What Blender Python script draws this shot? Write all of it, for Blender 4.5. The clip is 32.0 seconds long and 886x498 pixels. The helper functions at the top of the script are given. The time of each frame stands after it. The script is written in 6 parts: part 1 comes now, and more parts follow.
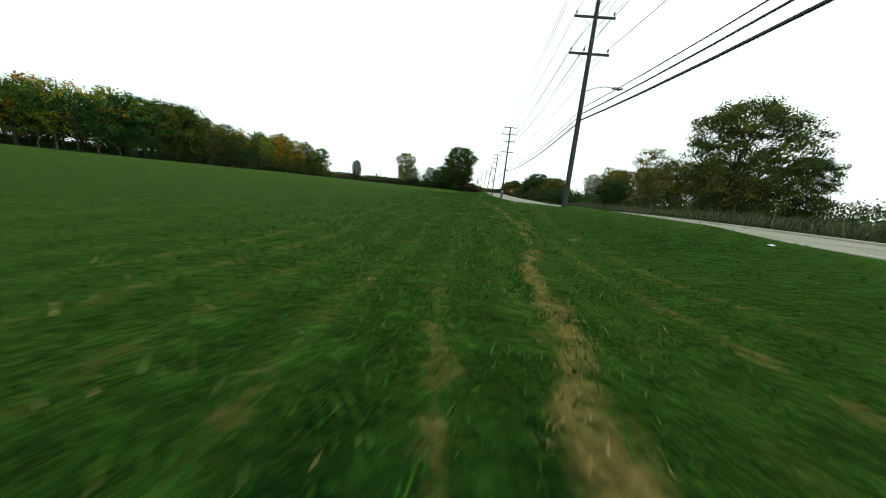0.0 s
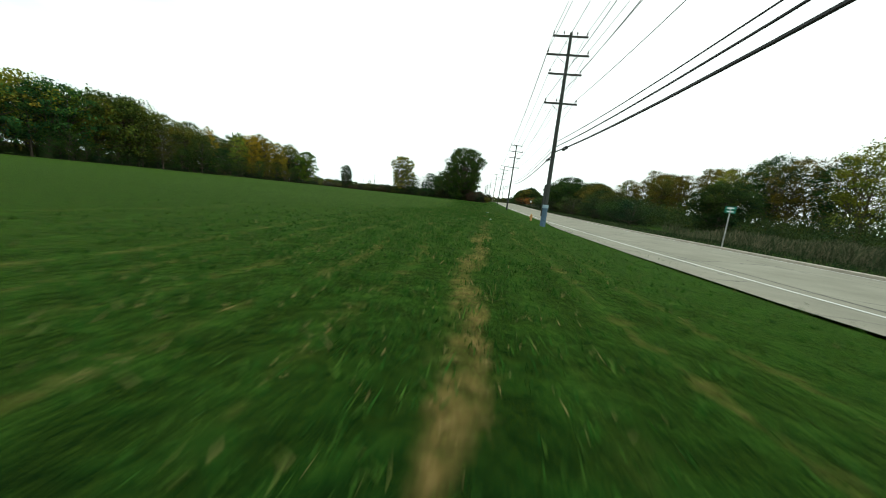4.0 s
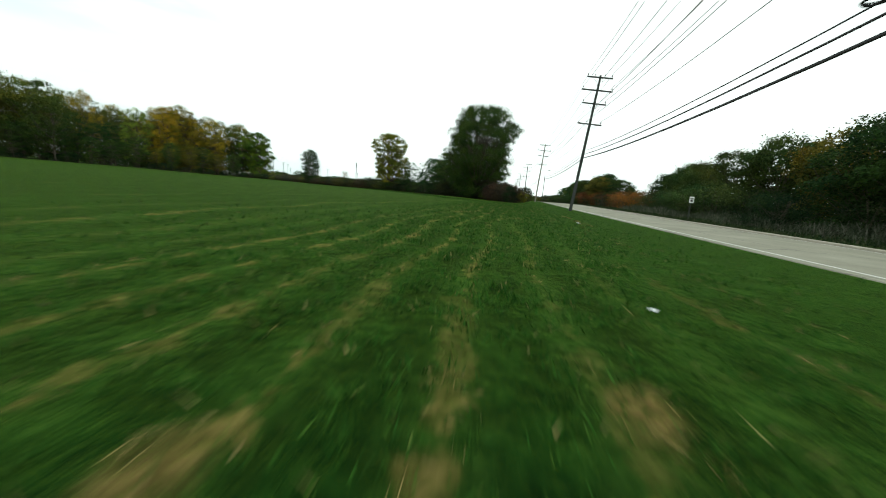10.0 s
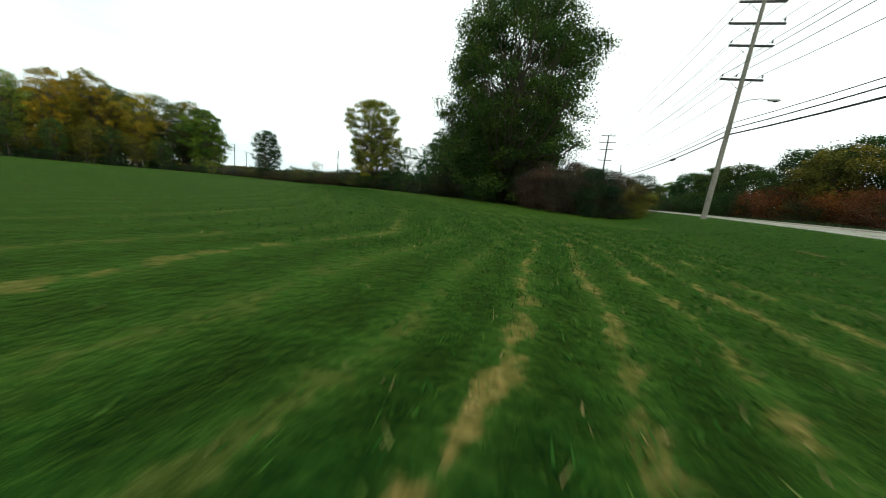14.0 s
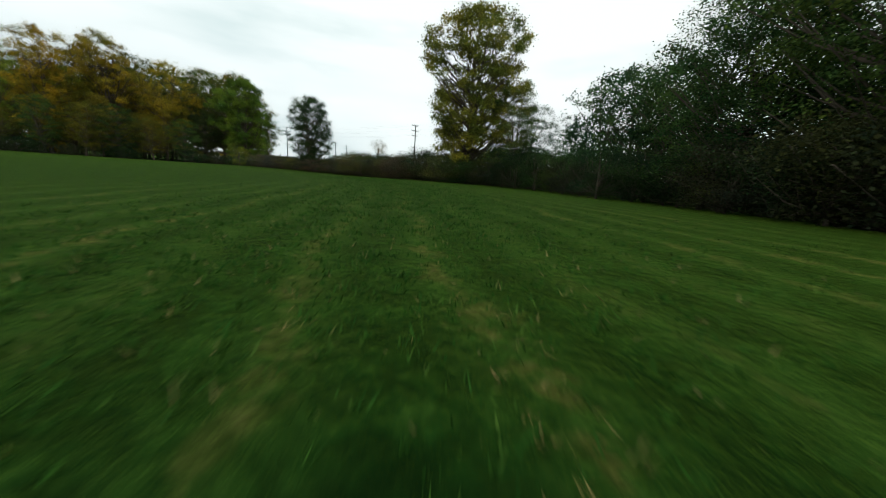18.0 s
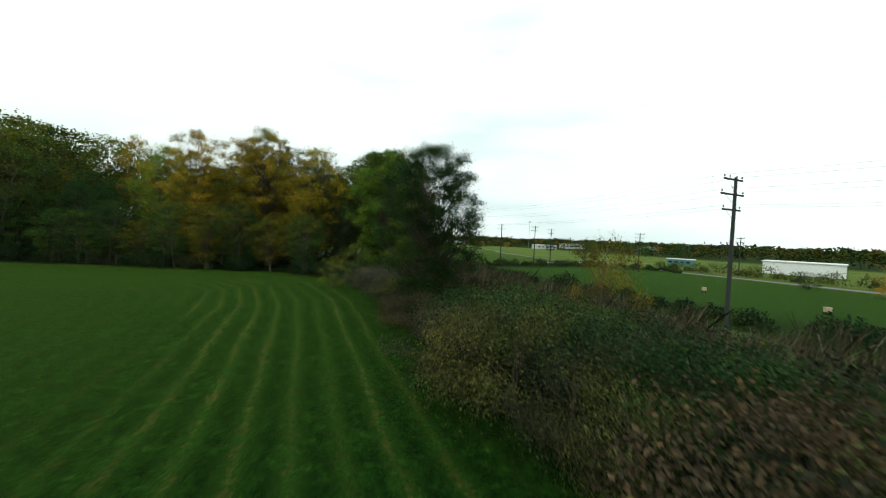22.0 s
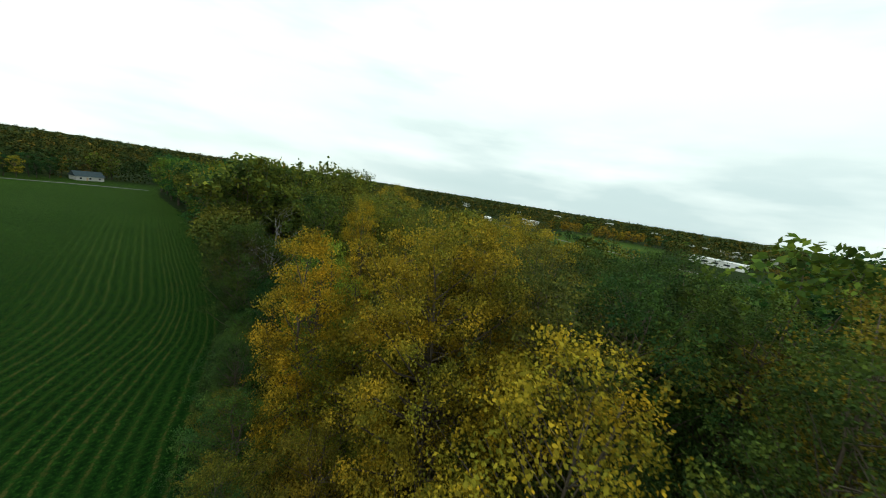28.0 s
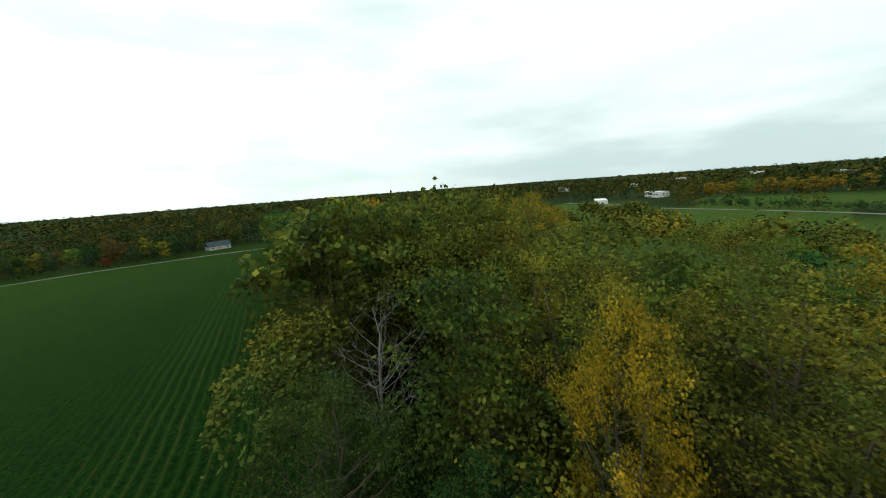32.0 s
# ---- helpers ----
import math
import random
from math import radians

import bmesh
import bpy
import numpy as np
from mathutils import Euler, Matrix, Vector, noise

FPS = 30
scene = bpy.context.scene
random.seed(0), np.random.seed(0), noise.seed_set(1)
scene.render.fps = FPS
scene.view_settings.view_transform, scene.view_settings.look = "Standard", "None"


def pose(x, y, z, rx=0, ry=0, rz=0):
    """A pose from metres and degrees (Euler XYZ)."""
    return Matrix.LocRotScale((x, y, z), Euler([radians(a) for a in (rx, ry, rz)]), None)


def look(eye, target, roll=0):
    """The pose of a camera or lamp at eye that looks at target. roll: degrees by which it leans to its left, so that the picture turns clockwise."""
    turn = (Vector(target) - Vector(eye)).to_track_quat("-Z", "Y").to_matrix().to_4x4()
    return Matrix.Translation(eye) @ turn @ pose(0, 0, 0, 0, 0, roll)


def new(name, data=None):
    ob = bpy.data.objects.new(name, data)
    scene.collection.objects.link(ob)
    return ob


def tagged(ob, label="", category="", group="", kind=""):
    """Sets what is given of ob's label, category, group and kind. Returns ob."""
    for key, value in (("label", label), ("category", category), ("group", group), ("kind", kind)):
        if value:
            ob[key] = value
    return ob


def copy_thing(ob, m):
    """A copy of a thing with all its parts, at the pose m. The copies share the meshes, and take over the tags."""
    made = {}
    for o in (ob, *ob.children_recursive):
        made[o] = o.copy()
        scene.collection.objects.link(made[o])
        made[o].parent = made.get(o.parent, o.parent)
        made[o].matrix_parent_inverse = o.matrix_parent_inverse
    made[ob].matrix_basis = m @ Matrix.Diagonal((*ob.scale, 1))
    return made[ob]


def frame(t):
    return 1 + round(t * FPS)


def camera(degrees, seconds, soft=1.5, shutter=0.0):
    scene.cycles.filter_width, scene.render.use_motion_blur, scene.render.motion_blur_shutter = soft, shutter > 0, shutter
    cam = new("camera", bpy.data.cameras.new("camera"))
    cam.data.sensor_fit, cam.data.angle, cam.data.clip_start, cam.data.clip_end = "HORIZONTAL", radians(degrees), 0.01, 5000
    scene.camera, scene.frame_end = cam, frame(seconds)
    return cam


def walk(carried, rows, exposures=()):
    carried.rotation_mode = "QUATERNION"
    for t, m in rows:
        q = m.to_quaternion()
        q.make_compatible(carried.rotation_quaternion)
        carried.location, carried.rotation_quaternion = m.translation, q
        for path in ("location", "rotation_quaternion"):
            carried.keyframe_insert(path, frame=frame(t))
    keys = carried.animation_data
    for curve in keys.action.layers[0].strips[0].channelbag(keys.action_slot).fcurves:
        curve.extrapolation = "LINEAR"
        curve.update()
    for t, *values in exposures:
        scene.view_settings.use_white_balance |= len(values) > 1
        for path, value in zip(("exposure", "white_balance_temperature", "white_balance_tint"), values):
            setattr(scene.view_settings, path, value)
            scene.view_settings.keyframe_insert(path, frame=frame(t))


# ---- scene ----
cam = camera(106.0, 32.0, soft=1.0, shutter=0.19)
PATH = [
    (0, (-0.954, -16.246, 0.693), (-1.087, -14.283, 0.336), 6.0),
    (0.5, (0.009, -11.663, 0.577), (-0.161, -9.703, 0.213), 5.2),
    (1, (0.231, -6.987, 0.532), (0.061, -5.026, 0.177), 5.1),
    (1.5, (-0.091, -2.469, 0.597), (-0.237, -0.507, 0.241), 4.7),
    (2, (-0.338, 1.661, 0.708), (-0.478, 3.627, 0.367), 4.1),
    (2.5, (-0.411, 6.004, 0.852), (-0.537, 7.972, 0.518), 4.5),
    (3, (-0.392, 11.093, 1.021), (-0.533, 13.062, 0.703), 4.8),
    (3.5, (-0.271, 16.868, 1.150), (-0.434, 18.838, 0.843), 5.4),
    (5.5, (0.53, 44.393, 1.195), (0.274, 46.349, 0.868), 6.9),
    (6, (0.172, 50.96, 1.142), (-0.081, 52.916, 0.812), 6.5),
    (6.5, (-0.277, 58.148, 0.903), (-0.523, 60.105, 0.577), 5.8),
    (7, (-0.6, 64.962, 0.749), (-0.845, 66.92, 0.426), 4.9),
    (7.5, (-0.746, 71.731, 0.578), (-0.993, 73.69, 0.26), 4.6),
    (8, (-0.61, 78.311, 0.561), (-0.874, 80.268, 0.243), 4.5),
    (8.5, (-0.281, 84.831, 0.686), (-0.571, 86.784, 0.367), 4.7),
    (9, (-0.173, 91.29, 0.822), (-0.493, 93.237, 0.496), 5.2),
    (9.5, (-0.209, 97.747, 0.824), (-0.55, 99.69, 0.495), 5.3),
    (10, (-0.699, 104.582, 0.92), (-1.049, 106.524, 0.591), 5.2),
    (10.5, (-1.065, 111.963, 1.117), (-1.424, 113.902, 0.786), 4.9),
    (11, (-1.181, 119.369, 1.307), (-1.551, 121.306, 0.973), 4.2),
    (11.5, (-1.536, 126.708, 1.076), (-1.907, 128.644, 0.744), 4.1),
    (12, (-2.332, 134.437, 1.209), (-2.708, 136.373, 0.876), 3.7),
    (12.5, (-2.994, 141.572, 1.208), (-3.385, 143.505, 0.879), 3.6),
    (13, (-3.48, 148.471, 1.202), (-3.903, 150.398, 0.87), 3.7),
    (13.5, (-4.047, 155.337, 1.069), (-4.517, 157.253, 0.739), 4.2),
    (14, (-4.57, 161.529, 1.117), (-5.125, 163.42, 0.777), 5.2),
    (14.5, (-5.498, 167.658, 1.04), (-6.174, 169.507, 0.685), 6.8),
    (15, (-7.329, 173.786, 1.171), (-8.109, 175.59, 0.797), 7.7),
    (15.5, (-10.023, 178.825, 1.283), (-10.888, 180.584, 0.884), 8.1),
    (17.5, (-27.131, 198.552, 1.024), (-28.087, 200.254, 0.588), 5.6),
    (18, (-30.417, 203.277, 1.19), (-31.403, 204.961, 0.755), 4.0),
    (18.5, (-32.966, 208.054, 1.644), (-34.029, 209.693, 1.216), 3.4),
    (19, (-35.531, 213.039, 2.18), (-36.75, 214.569, 1.766), 3.5),
    (19.5, (-38.872, 218.634, 2.875), (-40.261, 220.018, 2.481), 3.9),
    (20, (-43.601, 224.528, 3.496), (-45.108, 225.791, 3.129), 4.0),
    (20.5, (-49.254, 229.909, 3.524), (-50.854, 231.065, 3.203), 3.7),
    (21, (-54.978, 234.787, 3.847), (-56.670, 235.830, 3.623), 3.0),
    (21.5, (-60.587, 239.088, 4.842), (-62.373, 239.983, 4.738), 2.3),
    (22, (-66.306, 242.579, 6.885), (-68.144, 243.362, 6.819), 2.3),
    (22.5, (-72.167, 245.376, 9.543), (-74.043, 246.069, 9.504), 2.1),
    (23, (-78.223, 247.604, 11.922), (-80.184, 247.999, 11.918), 1.7),
    (23.5, (-84.171, 249.402, 14.238), (-86.123, 249.833, 14.199), 1.6),
    (24, (-89.67, 250.852, 16.504), (-91.648, 251.133, 16.427), 2.1),
    (24.5, (-94.155, 251.91, 18.629), (-96.149, 252.032, 18.53), 2.5),
    (26.5, (-114.987, 253.287, 28.38), (-116.877, 252.682, 28.133), 9.5),
    (27, (-119.267, 252.464, 28.886), (-121.069, 251.641, 28.608), 10.5),
    (27.5, (-123.204, 250.776, 29.479), (-124.909, 249.778, 29.165), 10.2),
    (28, (-126.897, 248.244, 30.205), (-128.521, 247.127, 29.865), 9.1),
    (28.5, (-130.112, 244.928, 31.211), (-131.679, 243.737, 30.859), 7.9),
    (29, (-133.301, 241.206, 32.29), (-134.814, 239.951, 31.921), 6.0),
    (29.5, (-136.135, 237.098, 33.097), (-137.599, 235.789, 32.717), 3.9),
    (30, (-138.358, 232.7, 33.386), (-139.783, 231.351, 33.0), 2.0),
    (30.5, (-140.486, 228.339, 33.152), (-141.869, 226.946, 32.767), 0.2),
    (31, (-142.712, 223.814, 32.864), (-144.048, 222.375, 32.483), -1.6),
    (31.5, (-144.871, 219.246, 32.575), (-146.158, 217.76, 32.203), -3.1),
    (32, (-146.591, 214.613, 32.519), (-147.829, 213.085, 32.153), -4.3),
]
STOPS = [(0, -0.50), (6, -0.46), (9, -0.50), (12, -0.42), (13, -0.38), (15.5, -0.50), (17.5, -0.74), (19, -0.70), (21, -0.58), (23, -0.62), (24, -0.68), (26.5, -0.66), (32, -0.69)]
EXPOSURES = [(t, stop, 6300, 2 if 15 < t < 20 else -5) for t, stop in STOPS]
walk(cam, [(t, look(eye, target, roll)) for t, eye, target, roll in PATH], EXPOSURES)

# ---- world and sun: an overcast autumn afternoon ----
world = bpy.data.worlds.new("overcast_sky")
scene.world = world
world.use_nodes = True
wn, wl = world.node_tree.nodes, world.node_tree.links
wn.clear()
w_out = wn.new("ShaderNodeOutputWorld")
w_bg = wn.new("ShaderNodeBackground")
w_sky = wn.new("ShaderNodeTexSky")
w_sky.sky_type = 'NISHITA'
w_sky.sun_disc = False
w_sky.sun_elevation = radians(38)
w_sky.sun_rotation = radians(150)
w_sky.air_density, w_sky.dust_density = 1.0, 2.0
w_tc = wn.new("ShaderNodeTexCoord")
w_map = wn.new("ShaderNodeMapping")
w_map.inputs["Scale"].default_value = (1.0, 1.0, 4.5)
w_noise = wn.new("ShaderNodeTexNoise")
w_noise.inputs["Scale"].default_value = 1.7
w_noise.inputs["Detail"].default_value = 5.0
w_noise.inputs["Roughness"].default_value = 0.5
w_ramp = wn.new("ShaderNodeValToRGB")
w_ramp.color_ramp.elements[0].position = 0.24
w_ramp.color_ramp.elements[0].color = (1.30, 1.46, 1.47, 1)
w_ramp.color_ramp.elements[1].position = 0.46
w_ramp.color_ramp.elements[1].color = (1.87, 1.88, 1.88, 1)
# a grey bank of cloud low in the west
w_dir = wn.new("ShaderNodeSeparateXYZ")
w_low = wn.new("ShaderNodeMapRange")
w_low.interpolation_type = 'SMOOTHSTEP'
for key, val in (("From Min", 0.34), ("From Max", 0.05), ("To Min", 0.0), ("To Max", 1.0)):
    w_low.inputs[key].default_value = val
w_west = wn.new("ShaderNodeMapRange")
w_west.interpolation_type = 'SMOOTHSTEP'
for key, val in (("From Min", -0.15), ("From Max", -1.0), ("To Min", 0.0), ("To Max", 0.8)):
    w_west.inputs[key].default_value = val
w_bank = wn.new("ShaderNodeMath")
w_bank.operation = 'MULTIPLY'
w_streak = wn.new("ShaderNodeMath")
w_streak.operation = 'MULTIPLY_ADD'
w_streak.use_clamp = True
w_streak.inputs[1].default_value = -5.0
w_streak.inputs[2].default_value = 3.2
w_amount = wn.new("ShaderNodeMath")
w_amount.operation = 'MULTIPLY'
w_cloud = wn.new("ShaderNodeMix")
w_cloud.data_type = 'RGBA'
w_cloud.inputs[7].default_value = (1.02, 1.19, 1.26, 1)
w_mul = wn.new("ShaderNodeMix")
w_mul.data_type = 'RGBA'
w_mul.inputs[0].default_value = 0.93
w_scale = wn.new("ShaderNodeVectorMath")
w_scale.operation = 'SCALE'
w_scale.inputs["Scale"].default_value = 0.12
wl.new(w_tc.outputs["Generated"], w_map.inputs["Vector"])
wl.new(w_map.outputs["Vector"], w_noise.inputs["Vector"])
wl.new(w_noise.outputs["Fac"], w_ramp.inputs["Fac"])
wl.new(w_sky.outputs["Color"], w_scale.inputs[0])
wl.new(w_scale.outputs["Vector"], w_mul.inputs[6])
wl.new(w_tc.outputs["Generated"], w_dir.inputs[0])
wl.new(w_dir.outputs["Z"], w_low.inputs["Value"])
wl.new(w_dir.outputs["X"], w_west.inputs["Value"])
wl.new(w_low.outputs["Result"], w_bank.inputs[0])
wl.new(w_west.outputs["Result"], w_bank.inputs[1])
wl.new(w_noise.outputs["Fac"], w_streak.inputs[0])
wl.new(w_bank.outputs[0], w_amount.inputs[0])
wl.new(w_streak.outputs[0], w_amount.inputs[1])
wl.new(w_amount.outputs[0], w_cloud.inputs[0])
wl.new(w_ramp.outputs["Color"], w_cloud.inputs[6])
wl.new(w_cloud.outputs[2], w_mul.inputs[7])
wl.new(w_mul.outputs[2], w_bg.inputs["Color"])
w_bg.inputs["Strength"].default_value = 1.0
wl.new(w_bg.outputs["Background"], w_out.inputs["Surface"])

sun_data = bpy.data.lights.new("sun", 'SUN')
sun_data.energy = 1.1
sun_data.angle = radians(20)
sun_data.color = (1.0, 0.96, 0.90)
sun = new("sun", sun_data)
sun.matrix_world = look((0, 0, 100), (-45, 80, 0))

# ---- materials ----


def node_material(name, rough=0.8, spec=0.2):
    m = bpy.data.materials.new(name)
    m.use_nodes = True
    n, l = m.node_tree.nodes, m.node_tree.links
    b = n["Principled BSDF"]
    b.inputs["Roughness"].default_value = rough
    b.inputs["Specular IOR Level"].default_value = spec
    return m, n, l, b


def noise_node(n, l, scale, detail=4.0, vector=None, rough=0.55, distortion=0.0):
    t = n.new("ShaderNodeTexNoise")
    t.inputs["Scale"].default_value = scale
    t.inputs["Detail"].default_value = detail
    t.inputs["Roughness"].default_value = rough
    t.inputs["Distortion"].default_value = distortion
    if vector is not None:
        l.new(vector, t.inputs["Vector"])
    return t


def ramp_node(n, l, fac, stops):
    r = n.new("ShaderNodeValToRGB")
    els = r.color_ramp.elements
    while len(els) < len(stops):
        els.new(0.5)
    for e, (p, c) in zip(els, stops):
        e.position = p
        e.color = (*c, 1) if len(c) == 3 else c
    l.new(fac, r.inputs["Fac"])
    return r


def math_node(n, l, op, a, b=None, c=None, clamp=False):
    t = n.new("ShaderNodeMath")
    t.operation = op
    t.use_clamp = clamp
    for i, v in enumerate((a, b, c)):
        if v is None:
            continue
        if isinstance(v, (int, float)):
            t.inputs[i].default_value = v
        else:
            l.new(v, t.inputs[i])
    return t.outputs[0]


def mix_node(n, l, fac, a, b, blend='MIX'):
    t = n.new("ShaderNodeMix")
    t.data_type = 'RGBA'
    t.blend_type = blend
    for i, v in ((0, fac), (6, a), (7, b)):
        if isinstance(v, (int, float)):
            t.inputs[i].default_value = v
        elif isinstance(v, tuple):
            t.inputs[i].default_value = (*v, 1)
        else:
            l.new(v, t.inputs[i])
    return t.outputs[2]


def bump_node(n, l, b, height, strength=0.4, distance=0.02):
    t = n.new("ShaderNodeBump")
    t.inputs["Strength"].default_value = strength
    t.inputs["Distance"].default_value = distance
    l.new(height, t.inputs["Height"])
    l.new(t.outputs["Normal"], b.inputs["Normal"])


def plain(name, colour, rough=0.7, spec=0.3, metal=0.0, grain=6.0, vary=0.35, bump=0.2):
    """A surface of one colour with grain and stains at two scales."""
    m, n, l, b = node_material(name, rough, spec)
    tc = n.new("ShaderNodeTexCoord")
    a = noise_node(n, l, grain, 6.0, tc.outputs["Object"])
    c = noise_node(n, l, grain * 0.13, 3.0, tc.outputs["Object"])
    s = math_node(n, l, 'ADD', math_node(n, l, 'MULTIPLY', a.outputs["Fac"], 0.6), math_node(n, l, 'MULTIPLY', c.outputs["Fac"], 0.4))
    lo = tuple(v * (1 - vary) for v in colour)
    hi = tuple(min(1.0, v * (1 + vary)) for v in colour)
    r = ramp_node(n, l, s, [(0.3, lo), (0.7, hi)])
    l.new(r.outputs["Color"], b.inputs["Base Color"])
    b.inputs["Metallic"].default_value = metal
    if bump:
        bump_node(n, l, b, a.outputs["Fac"], bump, 0.01)
    return m


def grass_ground():
    """The land's cover: mown hay field with pale swath lines, verge, meadow, wood floor, far land."""
    m, n, l, b = node_material("grass_ground", 0.95, 0.02)
    tc = n.new("ShaderNodeTexCoord")
    pos = tc.outputs["Object"]

    def attr(name):
        a = n.new("ShaderNodeAttribute")
        a.attribute_name = name
        return a.outputs["Fac"]
    swath, mown, meadow, lush, wood = attr("swath"), attr("mown"), attr("meadow"), attr("lush"), attr("wood")
    fine = noise_node(n, l, 9.0, 6.0, pos, 0.65)
    tuft = noise_node(n, l, 2.3, 6.0, pos, 0.65)
    broad = noise_node(n, l, 0.11, 4.0, pos, 0.55)
    wob = noise_node(n, l, 0.35, 3.0, pos)
    # tuft colours; ramp ends also paint shade in the hollows and lit tops
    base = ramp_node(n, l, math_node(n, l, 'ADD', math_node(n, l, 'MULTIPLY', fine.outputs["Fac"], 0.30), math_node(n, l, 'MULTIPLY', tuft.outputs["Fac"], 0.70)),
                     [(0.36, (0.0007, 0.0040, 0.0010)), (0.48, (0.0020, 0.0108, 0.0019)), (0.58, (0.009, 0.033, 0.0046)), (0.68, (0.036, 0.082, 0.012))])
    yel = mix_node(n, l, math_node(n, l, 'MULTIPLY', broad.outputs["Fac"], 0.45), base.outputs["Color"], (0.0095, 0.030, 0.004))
    # swath lines
    ph = math_node(n, l, 'ADD', swath, math_node(n, l, 'MULTIPLY', math_node(n, l, 'SUBTRACT', wob.outputs["Fac"], 0.5), 0.25))
    f = math_node(n, l, 'FRACT', ph)
    d = math_node(n, l, 'ABSOLUTE', math_node(n, l, 'SUBTRACT', f, 0.5))
    ragged = math_node(n, l, 'ADD', d, math_node(n, l, 'MULTIPLY', math_node(n, l, 'SUBTRACT', tuft.outputs["Fac"], 0.5), 1.1))
    line = ramp_node(n, l, ragged, [(0.00, (1, 1, 1)), (0.085, (0, 0, 0))])
    band = ramp_node(n, l, math_node(n, l, 'ADD', d, math_node(n, l, 'MULTIPLY', math_node(n, l, 'SUBTRACT', tuft.outputs["Fac"], 0.5), 0.5)), [(0.05, (1, 1, 1)), (0.36, (0, 0, 0))])
    pale = ramp_node(n, l, fine.outputs["Fac"], [(0.3, (0.008, 0.028, 0.004)), (0.55, (0.032, 0.074, 0.011)), (0.75, (0.085, 0.122, 0.026))])
    rows = mix_node(n, l, math_node(n, l, 'MULTIPLY', band.outputs["Color"], math_node(n, l, 'MULTIPLY', mown, 0.56)), yel, pale.outputs["Color"])
    each = math_node(n, l, 'FRACT', math_node(n, l, 'ADD', math_node(n, l, 'MULTIPLY', math_node(n, l, 'SINE', math_node(n, l, 'ADD', math_node(n, l, 'MULTIPLY', math_node(n, l, 'FLOOR', ph), 12.9898), 36.3)), 43.7585), 100.0))
    own = ramp_node(n, l, each, [(0.15, (0.16, 0.16, 0.16)), (0.85, (1, 1, 1))])
    patch = noise_node(n, l, 0.22, 4.0, pos, 0.6)
    strong = ramp_node(n, l, patch.outputs["Fac"], [(0.36, (0.35, 0.35, 0.35)), (0.60, (1.0, 1.0, 1.0))])
    amount = math_node(n, l, 'MULTIPLY', math_node(n, l, 'MULTIPLY', line.outputs["Color"], strong.outputs["Color"]), math_node(n, l, 'MULTIPLY', own.outputs["Color"], math_node(n, l, 'MULTIPLY', mown, attr("straw"))))
    straw = ramp_node(n, l, fine.outputs["Fac"], [(0.3, (0.038, 0.044, 0.010)), (0.5, (0.130, 0.098, 0.028)), (0.72, (0.31, 0.205, 0.078))])
    c1 = mix_node(n, l, amount, rows, straw.outputs["Color"])
    # bare thin spots
    dry = math_node(n, l, 'ADD', attr("dry"), math_node(n, l, 'MULTIPLY', math_node(n, l, 'SUBTRACT', tuft.outputs["Fac"], 0.5), 1.6))
    sp = ramp_node(n, l, dry, [(0.44, (0, 0, 0)), (0.88, (0.88, 0.88, 0.88))])
    thin = ramp_node(n, l, fine.outputs["Fac"], [(0.3, (0.034, 0.036, 0.010)), (0.52, (0.120, 0.084, 0.028)), (0.75, (0.25, 0.165, 0.068))])
    has = math_node(n, l, 'GREATER_THAN', attr("dry"), 0.04)
    c2 = mix_node(n, l, math_node(n, l, 'MULTIPLY', sp.outputs["Color"], has), c1, thin.outputs["Color"])
    # lush plain green of verges and the neighbouring field
    lushc = ramp_node(n, l, tuft.outputs["Fac"], [(0.32, (0.0020, 0.011, 0.002)), (0.52, (0.0052, 0.025, 0.0036)), (0.68, (0.016, 0.049, 0.007))])
    c3 = mix_node(n, l, lush, c2, lushc.outputs["Color"])
    mead = ramp_node(n, l, broad.outputs["Fac"], [(0.3, (0.034, 0.066, 0.015)), (0.5, (0.066, 0.085, 0.024)), (0.7, (0.105, 0.102, 0.036))])
    c4 = mix_node(n, l, meadow, c3, mead.outputs["Color"])
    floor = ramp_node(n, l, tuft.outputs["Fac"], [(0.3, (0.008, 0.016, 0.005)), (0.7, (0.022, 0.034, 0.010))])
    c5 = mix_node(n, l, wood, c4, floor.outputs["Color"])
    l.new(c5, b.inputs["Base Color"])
    l.new(math_node(n, l, 'MULTIPLY', math_node(n, l, 'SUBTRACT', 1.0, wood), 0.33), b.inputs["Sheen Weight"])
    b.inputs["Sheen Roughness"].default_value = 0.22
    b.inputs["Sheen Tint"].default_value = (0.31, 0.52, 0.05, 1)
    bump_node(n, l, b, math_node(n, l, 'ADD', fine.outputs["Fac"], tuft.outputs["Fac"]), 0.9, 0.06)
    return m


